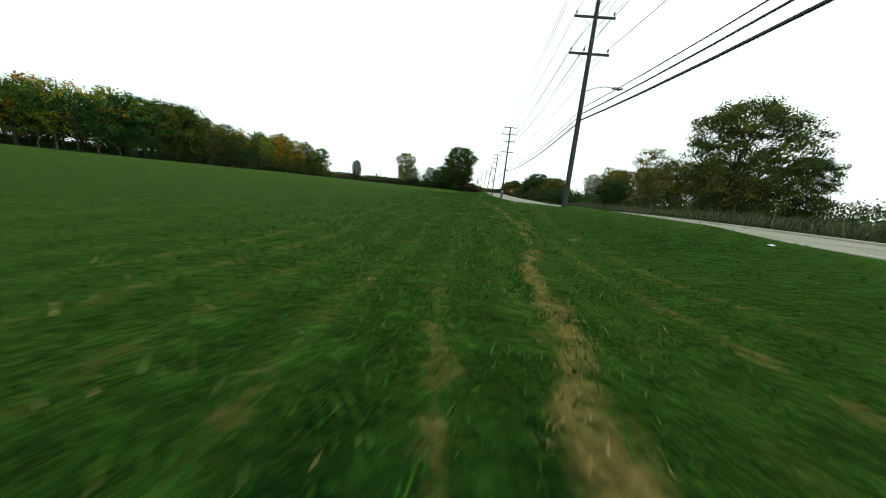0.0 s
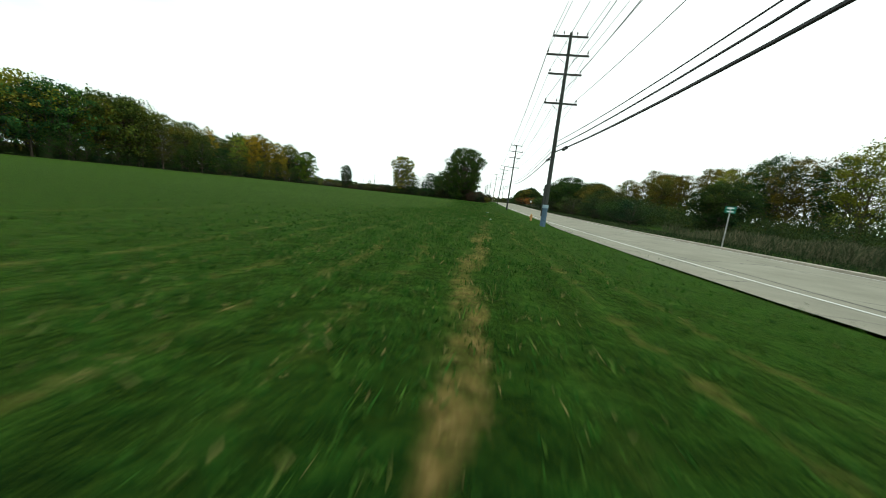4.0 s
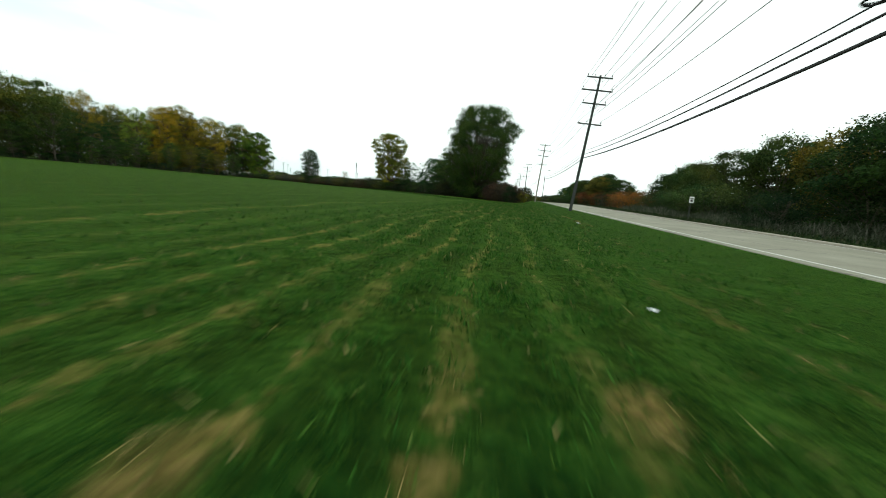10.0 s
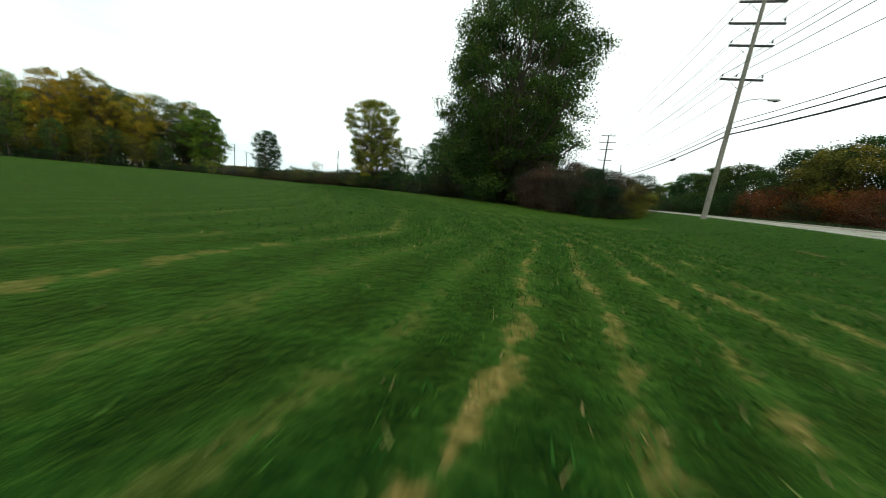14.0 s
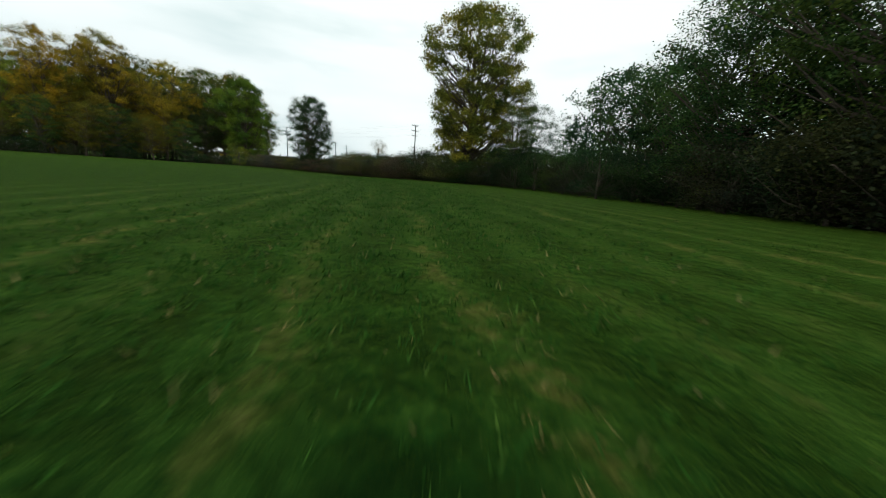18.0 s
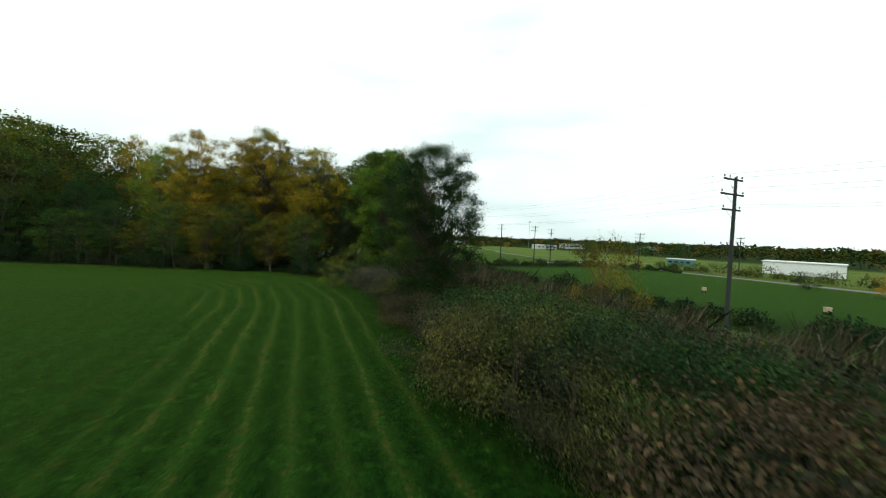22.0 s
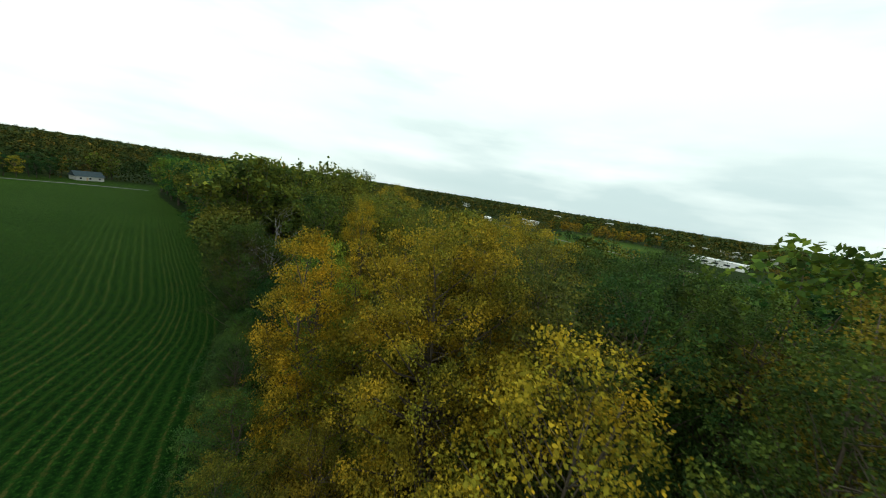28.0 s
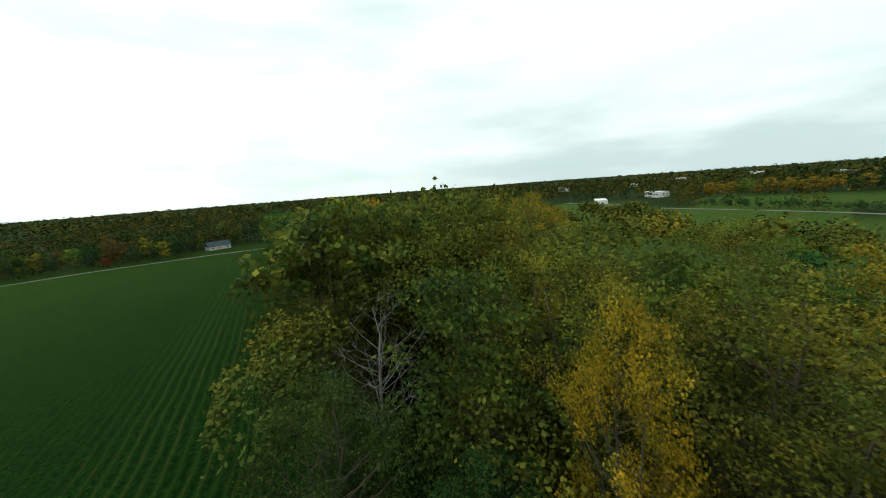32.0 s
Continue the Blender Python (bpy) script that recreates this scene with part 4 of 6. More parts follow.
# the inner wood
xs, ys = rng.uniform(-360, -120, 3000), rng.uniform(-60, 285, 3000)
ok = inside(WOODS, xs, ys) & ~((xs > -162) & (ys > 190))
pts = np.stack([xs[ok], ys[ok]], 1)
keep = []
tk = np.array(taken)
for p in pts:
    if np.min(np.hypot(*(tk - p).T)) > 5.0 and (not keep or np.min(np.hypot(*(np.array(keep) - p).T)) > 7.2):
        keep.append(p)
keep = np.array(keep)
close = np.hypot(keep[:, 0] + 146, keep[:, 1] - 222) < 80
for tier, quads, s0, s1 in ((keep[close], 1100, 0.34, 0.46), (keep[~close], 300, 0.66, 0.95)):
    h = rng.uniform(19.0, 25.0, len(tier))
    h = np.where((tier[:, 0] > -161) & (tier[:, 1] > 192) & (tier[:, 1] < 217), 13.0, h)
    v, f = clump_cloud(rng, tier, h, rng.uniform(4.4, 6.2, len(tier)), quads, rng.uniform(s0, s1, len(tier)))
    if quads == 1100:
        v0, f0 = v, f
v, f = np.concatenate([v0, v]), np.concatenate([f0, f + len(v0)])
inner = new("inner_wood", array_mesh("inner_wood", v, f))
inner.data.materials.append(M_INNER)
tagged(inner, "green and golden canopy of the wood behind its edge", "wood", kind="stuff")

# far woods: thick near, thinning in detail with distance
FAR_BLOCKS = [((-330, 60, -135, -72), 1.5), ((-1000, 300, 420, 900), 0.45), ((-1100, -350, -700, 450), 0.7), ((-340, -60, -900, -75), 0.9), ((-60, 300, -900, -110), 0.7), ((60, 400, -100, 420), 0.6), ((-900, -480, 380, 800), 0.5)]
fp = []
for (xa, xb, ya, yb), dens in FAR_BLOCKS:
    k = int((xb - xa) * (yb - ya) / 170 * dens)
    q = np.stack([rng.uniform(xa, xb, k), rng.uniform(ya, yb, k)], 1)
    fp.append(q)
fp = np.concatenate(fp)
bad = inside(MEADOW, fp[:, 0], fp[:, 1]) | inside(FAR_FIELD, fp[:, 0], fp[:, 1]) | inside(NORTH_FIELD, fp[:, 0], fp[:, 1]) | inside(FIELD, fp[:, 0], fp[:, 1]) | inside(WOODS, fp[:, 0], fp[:, 1])
bad |= (fp[:, 0] > -34) & (fp[:, 0] < 185) & (fp[:, 1] < 520)
bad |= (fp[:, 0] > -160) & (fp[:, 0] < 60) & (fp[:, 1] > 300) & (fp[:, 1] < 470)
bad |= (fp[:, 0] > -600) & (fp[:, 0] < -480) & (fp[:, 1] > 10) & (fp[:, 1] < 100)
bad |= (edge_distance(FIELD, fp[:, 0], fp[:, 1]) < 14)
fp = fp[~bad]
dens = np.array([noise.noise(Vector((a / 90, b / 90, 3.1))) for a, b in fp])
fp = fp[dens > -0.28]
fd = np.hypot(fp[:, 0] + 120, fp[:, 1] - 200)
near = fp[fd < 480]
far = fp[fd >= 480]
beyond = near[:, 1] > 300
v, f = clump_cloud(rng, near, rng.uniform(10, 21, len(near)) * np.where(beyond, 0.5, 1.0), rng.uniform(3.8, 6.6, len(near)) * np.where(beyond, 0.62, 1.0), 90, rng.uniform(0.9, 1.4, len(near)), True)
o = new("nearby_woods", array_mesh("nearby_woods", v, f))
o.data.materials.append(M_FAR)
tagged(o, "autumn woods and tree rows beyond the fields", "woods", kind="stuff")
v, f = clump_cloud(rng, far, rng.uniform(9, 15, len(far)), rng.uniform(4, 6.5, len(far)), 40, rng.uniform(1.6, 2.5, len(far)), True)
o = new("distant_woods", array_mesh("distant_woods", v, f))
o.data.materials.append(M_FAR)
tagged(o, "distant autumn tree cover of the plain", "woods", kind="stuff")
k = 9000
rr, aa = 900 + 3300 * rng.uniform(0, 1, k) ** 1.3, rng.uniform(0, 2 * math.pi, k)
hz = np.stack([-120 + rr * np.cos(aa), 200 + rr * np.sin(aa)], 1)
v, f = clump_cloud(rng, hz, rng.uniform(10, 21, k), rng.uniform(9, 22, k), 20, rng.uniform(4, 7.5, k))
o = new("horizon_woods", array_mesh("horizon_woods", v, f))
o.data.materials.append(M_FAR)
tagged(o, "flat wooded plain out to the horizon", "woods", kind="stuff")

# tree row at the far end of the field
for k in range(44):
    x, y = -188 + 4.6 * k + rng.uniform(-1.6, 1.6), -66 - rng.uniform(0, 14) + (8 if 8 < k < 14 else 0)
    y -= 26 if -188 < x < -156 else 0
    c, txt = pick_colour()
    if rng.random() < 0.5:
        c, txt = ((0.11, 0.075, 0.022), "russet") if rng.random() < 0.35 else (DARK, "dark green")
    h = rng.uniform(11, 17)
    repeat(forms[k % 5], x, y, rng.uniform(0, 360), (h / 18, h / 18, h / 21), c, f"{txt} tree of the row at the field's end")
repeat(forms[3], -115, -62, 30, (0.42, 0.42, 0.33), (0.20, 0.055, 0.020), "small rust red tree at the field's end")

# single trees and shrubs in the meadow, and the tree rows beyond the far road
for x, y, h, c, txt in ((-302, 338, 7, (0.26, 0.17, 0.02), "small golden"), (-334, 395, 6, (0.27, 0.17, 0.02), "small golden"), (-320, 413, 6, (0.26, 0.18, 0.02), "small golden"), (-313, 367, 10, OLIVE, "olive green"),
                        (-253, 404, 8, DARK, "dark green"), (-265, 457, 9, GREEN, "green"), (-234, 457, 10, DARK, "dark green"), (-160, 340, 8.5, (0.05, 0.07, 0.02), "olive green"), (-163, 348, 5, DARK, "dark green"),
                        (-225, 448, 9, DARK, "dark green"), (-208, 440, 8, GREEN, "green"), (-180, 430, 9, DARK, "dark green")):
    repeat(forms[3], x, y, rng.uniform(0, 360), (h / 12, h / 12, h / 19), c, f"{txt} tree standing in the meadow")
for k in range(26):
    x, y = np.interp(k, (0, 8, 25), (-596, -625, -690)) + rng.uniform(-6, 6), np.interp(k, (0, 8, 25), (100, 150, 255)) + rng.uniform(-3, 3)
    c, txt = ((0.25, 0.165, 0.018), "golden") if rng.random() < 0.5 else pick_colour()
    h = rng.uniform(12, 17)
    repeat(forms[k % 5], x, y, rng.uniform(0, 360), (h / 14, h / 14, h / 21), c, f"{txt} tree of the row beyond the far road")
for k in range(30):
    t = k / 29
    x, y = -506 + 52 * t + rng.uniform(-5, 5) - 6, 130 + 115 * t + rng.uniform(-2, 2)
    h = rng.uniform(3.5, 7.5)
    repeat(forms[k % 5], x, y, rng.uniform(0, 360), (h / 11, h / 11, h / 21), tuple(np.array(DARK) * rng.uniform(0.8, 1.5)), "dark green tree of the hedge along the far road")

# ---- hedge and scrub ----
bush_forms = []
for i, (H, R, seed) in enumerate(((3.4, 2.1, 201), (2.6, 2.0, 202), (4.2, 2.4, 203), (2.0, 1.7, 204))):
    b = plant("bush", tree_meshes(seed, H, R, low=0.06, clumps=38, leaves=10000, leaf=0.056, clump_r=0.58, top=0.55, stems=3, trunk_r=0.5, twigs=0, sides=3), DARK,
              "dense dark hedge bush", "bush", group="bushes of the hedge")
    bush_forms.append(b)
BUSH_H = (3.4, 2.6, 4.2, 2.0)
BUSH_COL = [((0.018, 0.038, 0.017), "dark"), ((0.027, 0.058, 0.018), "green"), ((0.034, 0.043, 0.020), "brownish green"), ((0.030, 0.034, 0.023), "greyish"), ((0.050, 0.072, 0.023), "olive")]


def scrub_mass(name, spots, label, colour, quads=420, size=0.22):
    """Thick scrub that cannot be counted bush by bush: one mesh of leafy mounds."""
    q = np.array(spots)
    v, f = clump_cloud(rng, q[:, :2], q[:, 2], q[:, 2] * 0.52 + 0.35, quads, np.full(len(q), size))
    # mounds reach down to the ground
    top = np.repeat(q[:, 2], 4 * quads)
    low = np.maximum(0.0, top * 0.42 - 0.37)
    v[:, 2] = (v[:, 2] - low) * top / (top - low) + np.repeat(land(q[:, 0], q[:, 1]), 4 * quads)
    ob = new(name, array_mesh(name, v, f))
    ob.data.materials.append(M_LEAF)
    ob.color = (*colour, 1)
    return tagged(ob, label, "scrub", kind="stuff")


def bush_at(x, y, h, colour, txt, where="hedge"):
    i = int(rng.integers(4))
    s = h / BUSH_H[i]
    wide = rng.uniform(0.95, 1.35)
    return repeat(bush_forms[i], x, y, rng.uniform(0, 360), (s * wide, s * wide, s), colour, f"dense {txt} bush of the {where}")


corner_forms = []
for R, seed in ((2.3, 211), (2.0, 212)):
    corner_forms.append(plant("bush", tree_meshes(seed, 4.4, R, low=0.04, clumps=64, leaves=26000, leaf=0.062, clump_r=0.58, top=0.5, stems=5, trunk_r=0.4, twigs=2, sides=3, gap=0.75, spray=0.32), (0.044, 0.036, 0.027),
                              "dense grey-brown bush at the hedge's corner", "bush", group="bushes of the hedge"))
stand(corner_forms[0], -3.0, 203.0, 20)
stand(corner_forms[1], -1.0, 200.5, 80)
for x, y, h, c, txt in ((0.8, 194.0, 4.0, (0.046, 0.038, 0.028), "grey-brown"), (2.5, 194.8, 2.9, (0.125, 0.130, 0.022), "yellow-green"), (3.7, 198.0, 3.8, (0.040, 0.050, 0.020), "dark olive"), (2.6, 203.0, 4.2, (0.046, 0.050, 0.022), "dark olive")):
    repeat(corner_forms[int(x) % 2], x, y, 70 * x, h / 4.4, c, f"{txt} bush at the hedge's corner beside the road")
HEDGE = [(-1.4, 193.0), (-4.2, 198.5), (-8.6, 207.5), (-18, 219.5), (-29, 233), (-41, 245), (-53, 250), (-80, 250), (-103, 250), (-117, 248.5), (-127, 243)]
scrub_spots = []
for back, gap, h0, h1 in ((1.2, 2.7, 2.2, 3.2), (4.2, 3.2, 2.4, 3.6), (7.8, 4.0, 2.0, 3.4), (12.0, 5.2, 1.4, 2.6), (16.5, 6.0, 1.0, 2.2)):
    for (x0, y0), (x1, y1) in zip(HEDGE, HEDGE[1:]):
        L = math.hypot(x1 - x0, y1 - y0)
        nx, ny = (y1 - y0) / L, -(x1 - x0) / L
        for s in np.arange(0, L, gap):
            if back > 13 and x0 > -41:
                continue
            b = back + rng.uniform(-0.8, 0.8)
            x = x0 + (x1 - x0) * s / L + nx * b + rng.uniform(-0.6, 0.6)
            y = y0 + (y1 - y0) * s / L + ny * b + rng.uniform(-0.6, 0.6)
            if x > 1.0:
                continue
            c, txt = BUSH_COL[int(rng.choice(5, p=(0.36, 0.22, 0.18, 0.12, 0.12)))]
            if x > -13 and rng.random() < 0.75:
                c, txt = ((0.044, 0.036, 0.027), "grey-brown") if rng.random() < 0.6 else ((0.052, 0.034, 0.027), "maroon-brown")
            if -108 < x < -50 and rng.random() < 0.55:
                c, txt = (((0.070, 0.068, 0.054), "greyish twiggy"), ((0.078, 0.086, 0.032), "olive"), ((0.064, 0.046, 0.032), "brownish"))[int(rng.integers(3))]
            h = rng.uniform(h0, h1) * float(np.interp(x, (-125, -100, -78, -58, -48, -36, -10, 0), (0.85, 0.95, 1.38, 1.5, 1.6, 1.5, 1.55, 1.60)))
            if x > -13 and back < 9:
                repeat(corner_forms[int(rng.integers(2))], x, y, rng.uniform(0, 360), (h / 4.4, h / 4.4, h / 4.4), c, f"dense {txt} bush at the hedge's corner")
            elif back > 5:
                scrub_spots.append((x, y, h))
            else:
                bush_at(x, y, h, tuple(np.array(c) * rng.uniform(0.8, 1.2)), txt)
# low rank growth along the wood's edge
for (x0, y0), (x1, y1) in zip(EDGE[:7], EDGE[1:7]):
    L = math.hypot(x1 - x0, y1 - y0)
    for s in np.arange(0, L, 4.0):
        x = x0 + (x1 - x0) * s / L - 1.2 + rng.uniform(-1, 0.6)
        y = y0 + (y1 - y0) * s / L + rng.uniform(-1, 1)
        c, txt = BUSH_COL[int(rng.choice(5, p=(0.5, 0.3, 0.05, 0.05, 0.1)))]
        bush_at(x, y, rng.uniform(1.6, 3.2), c, txt, "wood's edge")
for k, (txt, c) in enumerate((("dark green scrub behind the hedge", (0.030, 0.036, 0.018)), ("grey-brown leafless scrub behind the hedge", (0.088, 0.080, 0.060)), ("olive green broad-leaved scrub behind the hedge", (0.088, 0.098, 0.034)), ("russet brambles behind the hedge", (0.090, 0.056, 0.034)))):
    scrub_mass("scrub", [q for i, q in enumerate(scrub_spots) if (0, 0, 1, 0, 1, 2, 3, 0, 2, 1)[(i * 7 + i // 9) % 10] == k], txt, c, 1100, 0.125)
# added dark foliage that closes the wood below its crowns, standing for shade
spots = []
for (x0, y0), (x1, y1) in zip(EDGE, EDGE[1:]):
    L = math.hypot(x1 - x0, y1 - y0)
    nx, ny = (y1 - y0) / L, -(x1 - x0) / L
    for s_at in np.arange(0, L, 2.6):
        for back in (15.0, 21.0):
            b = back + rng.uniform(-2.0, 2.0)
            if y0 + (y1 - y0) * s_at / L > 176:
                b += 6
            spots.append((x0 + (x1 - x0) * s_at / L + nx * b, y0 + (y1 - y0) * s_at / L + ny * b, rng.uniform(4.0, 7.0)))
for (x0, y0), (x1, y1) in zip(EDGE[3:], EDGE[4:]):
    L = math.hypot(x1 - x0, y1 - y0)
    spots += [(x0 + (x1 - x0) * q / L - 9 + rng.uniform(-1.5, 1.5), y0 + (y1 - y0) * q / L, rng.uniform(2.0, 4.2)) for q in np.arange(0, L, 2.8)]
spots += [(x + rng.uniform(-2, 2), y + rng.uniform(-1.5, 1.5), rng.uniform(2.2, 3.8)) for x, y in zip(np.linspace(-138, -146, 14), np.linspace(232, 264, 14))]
scrub_mass("understorey", spots, "dark leafy filler standing for the shade inside the wood", (0.024, 0.046, 0.017))
# second hedge beyond the mown strip, and scrub along the track
spots = [(x + rng.uniform(-1, 1), 281.8 + rng.uniform(-2.4, 2.4) + 1.5 * math.sin(x * 0.23), rng.uniform(0.5, 1.5) + 1.7 * max(0.0, math.sin(x * 0.31 + 1.0) * math.sin(x * 0.13))) for x in np.arange(-132, 5, 0.9) if math.sin(x * 0.41) > -0.86]
scrub_mass("second_hedge", spots, "low straggling dark green hedge beyond the mown strip", (0.026, 0.046, 0.017))
spots = [(-143.5 + rng.uniform(-2, 2) - (y - 266) * 0.06, y, rng.uniform(1.2, 2.6)) for y in np.arange(266, 336, 1.8)]
spots += [(x + rng.uniform(-1, 1), 339 + (x + 140) * -0.02 + rng.uniform(-3, 1), rng.uniform(1.0, 2.2)) for x in np.arange(-143, -125, 1.6)]
spots += [(x, y + rng.uniform(-2, 2), rng.uniform(1.0, 2.4)) for x, y in zip(np.arange(-142, -120, 1.5), np.linspace(263, 277, 15))]
scrub_mass("track_scrub", spots, "dark green brambles beside the gravel track", (0.036, 0.058, 0.018))
spots = [(x + rng.uniform(-1.5, 1.5), 349 + rng.uniform(-1, 6), rng.uniform(1.6, 4.2)) for x in np.arange(-140, 20, 2.4)]
scrub_mass("lane_scrub", spots, "green shrubs along the lane", (0.062, 0.076, 0.022))
# a pale yellow sapling and shrubs in the scrub
for x, y, h, c, txt in ((-80.6, 259, 7.4, (0.150, 0.120, 0.022), "golden yellow sapling"), (-111, 246.5, 4.0, (0.13, 0.15, 0.022), "pale yellow-green shrub"), (-121, 251, 5.5, (0.09, 0.12, 0.02), "yellow-green shrub"),
                        (-86.4, 330, 6.0, (0.30, 0.20, 0.03), "golden round"), (-97, 331, 3.4, (0.02, 0.035, 0.02), "dark round"), (-26, 238, 6.5, (0.11, 0.13, 0.02), "yellow-green shrub")):
    i = 2
    repeat(bush_forms[i], x, y, rng.uniform(0, 360), (h / 4.2 * (0.5 if h > 7 else 0.85), h / 4.2 * (0.5 if h > 7 else 0.85), h / 4.2), c, f"{txt} standing in rough grass")
for i, b in enumerate(bush_forms):
    stand(b, -20 + 5 * i, 226 + 3 * i + 12, 40 * i, 1.0)
# trees behind the big tree, along the hedge
for x, y, h, c, txt in ((-20, 233, 14.5, (0.036, 0.076, 0.026), "dark green"), (-33, 252, 14.5, (0.043, 0.084, 0.034), "dark blue-green"), (-14, 224, 18, (0.041, 0.084, 0.023), "green"),
                        (-41, 258, 9.5, (0.038, 0.077, 0.031), "dark blue-green"), (-17, 243, 14, DARK, "dark green"), (-28, 258, 13, DARK, "dark green"), (-8, 232, 16, GREEN, "green"), (-37, 257, 15.5, (0.031, 0.073, 0.034), "dark blue-green"), (-30, 248, 13.8, (0.029, 0.067, 0.029), "dark green")):
    repeat(mid_forms[int(rng.integers(2))], x, y, rng.uniform(0, 360), (h / 19, h / 19, h / 21), c, f"{txt} tree behind the hedge")

for x, y, h, c, txt in ((-21.5, 226, 18.5, (0.062, 0.101, 0.025), "dark olive"), (-16.5, 222.5, 17.0, (0.036, 0.062, 0.019), "dark green"), (-23.5, 236.0, 16.0, (0.034, 0.060, 0.020), "dark green"), (-26.0, 232.5, 13.5, (0.036, 0.078, 0.026), "dark green"), (-51.0, 266.0, 14.5, (0.032, 0.066, 0.030), "dark blue-green"), (-27.5, 241, 17.0, (0.048, 0.090, 0.026), "dark green"), (-48.0, 251.6, 14.0, (0.062, 0.092, 0.024), "olive green")):
    repeat(fine_forms[int(rng.integers(2))], x, y, rng.uniform(0, 360), ((0.92 if h > 14.2 else 0.66), (0.92 if h > 14.2 else 0.66), h / 22), c, f"spreading {txt} tree behind the hedge")

# ---- growth across the road ----
wind_tree = stand(plant("tree", tree_meshes(61, 16.2, 6.3, low=0.10, clumps=170, leaves=42000, leaf=0.215, clump_r=1.15, top=0.58, stems=5, gap=0.85, spray=0.28), (0.084, 0.098, 0.030),
                        "windblown olive green tree in tall grass across the road", "tree"), 35.0, 34.3, 30)
repeat(wind_tree, 47.5, 38.5, 200, (0.62, 0.62, 0.66), (0.050, 0.078, 0.022), "smaller windblown olive green tree across the road")
stand(plant("tree", tree_meshes(62, 9.8, 3.0, low=0.16, clumps=62, leaves=10000, leaf=0.15, clump_r=0.85, top=0.50, stems=4, gap=0.95, spray=0.24), (0.112, 0.112, 0.040),
                        "thin olive tree with ragged crown across the road", "tree"), 25.0, 37.0, 10)
for y in np.arange(94, 209, 5.2):
    c, txt = pick_colour()
    if rng.random() < 0.5:
        c, txt = (0.115, 0.100, 0.018), "olive gold"
    repeat(mid_forms[int(rng.integers(2))], 76 + rng.uniform(-5, 6), y + rng.uniform(-2, 2), rng.uniform(0, 360), rng.uniform(16.5, 20.5) / 22, tuple(np.array(c) * 0.9), f"{txt} tree of the row across the road")
screen = [(x + rng.uniform(-4, 4), y + rng.uniform(-1, 1), rng.uniform(4.0, 7.5)) for x in (60, 70) for y in np.arange(-60, 215, 3.4)]
thick = []
for y in np.arange(66, 330, 3.6):
    red = 172 < y < 190 and rng.random() < 0.8 or 196 < y < 222 and rng.random() < 0.8
    c, txt = (((0.120, 0.044, 0.020), "rust red") if y > 194 or rng.random() < 0.25 else ((0.190, 0.085, 0.022), "orange")) if red else BUSH_COL[int(rng.choice(5, p=(0.35, 0.35, 0.1, 0.0, 0.2)))]
    h = rng.uniform(2.8, 4.2) if red else rng.uniform(2.6, 4.6)
    if y < 80:
        continue
    bush_at(23.5 + rng.uniform(-1.6, 1.6) + (0.5 if red else 0), y, h, c, txt, "thicket across the road")
    thick.append((30 + rng.uniform(-2, 3), y + 1.8, rng.uniform(3.6, 6.4)))
    thick.append((36 + rng.uniform(-2, 4), y, rng.uniform(4.0, 7.0)))
scrub_mass("field_scrub", screen, "dark green scrub behind the tall grass across the road", (0.036, 0.055, 0.018))
scrub_mass("thicket", thick, "dense dark green thicket across the road", (0.042, 0.064, 0.018))
thicket_forms = []
for R, seed in ((4.4, 131), (4.0, 132)):
    thicket_forms.append(plant("tree", tree_meshes(seed, 9.0, R, low=0.05, clumps=120, leaves=30000, leaf=0.155, clump_r=0.95, top=0.58, stems=4, twigs=0, sides=3, gap=0.9, spray=0.26), (0.030, 0.060, 0.017),
                               "dark green low-branched tree of the thicket across the road", "tree", group="trees across the road"))
for x, y, h, c, txt in ((26, 92, 5.6, (0.062, 0.072, 0.020), "olive green"), (27, 101, 6.2, (0.040, 0.064, 0.018), "dark green"), (29, 109, 7.6, (0.115, 0.096, 0.019), "olive gold"), (29, 116, 8.6, (0.070, 0.078, 0.020), "olive green"), (24.5, 121.5, 8.6, (0.028, 0.056, 0.016), "dark green"), (25, 127, 10.2, (0.027, 0.056, 0.016), "dark green"),
                        (25, 133, 8.6, (0.030, 0.056, 0.017), "dark green"), (29, 140, 9.2, (0.105, 0.090, 0.018), "olive gold"), (27.5, 147, 9.3, (0.036, 0.060, 0.018), "dark green"), (28, 155, 8.8, (0.062, 0.076, 0.020), "olive green"), (27.5, 162, 7.9, (0.046, 0.070, 0.019), "olive green"),
                        (30, 169, 8.6, (0.032, 0.060, 0.018), "dark green"), (32, 177, 9.2, (0.034, 0.060, 0.018), "dark green"), (33, 186, 8.2, (0.030, 0.056, 0.017), "dark green"), (27.5, 199, 7.2, (0.034, 0.060, 0.017), "dark green"), (26, 209, 9.2, (0.028, 0.056, 0.016), "dark green"), (27, 217, 9.4, (0.030, 0.058, 0.017), "dark green"),
                        (24, 228, 8.4, (0.046, 0.070, 0.020), "olive green"), (26, 240, 9.0, (0.034, 0.060, 0.018), "dark green")):
    repeat(thicket_forms[int(rng.integers(2))], x, y, rng.uniform(0, 360), (h / 9 * 0.95, h / 9 * 0.95, h / 9), c, f"{txt} low-branched tree of the thicket across the road")
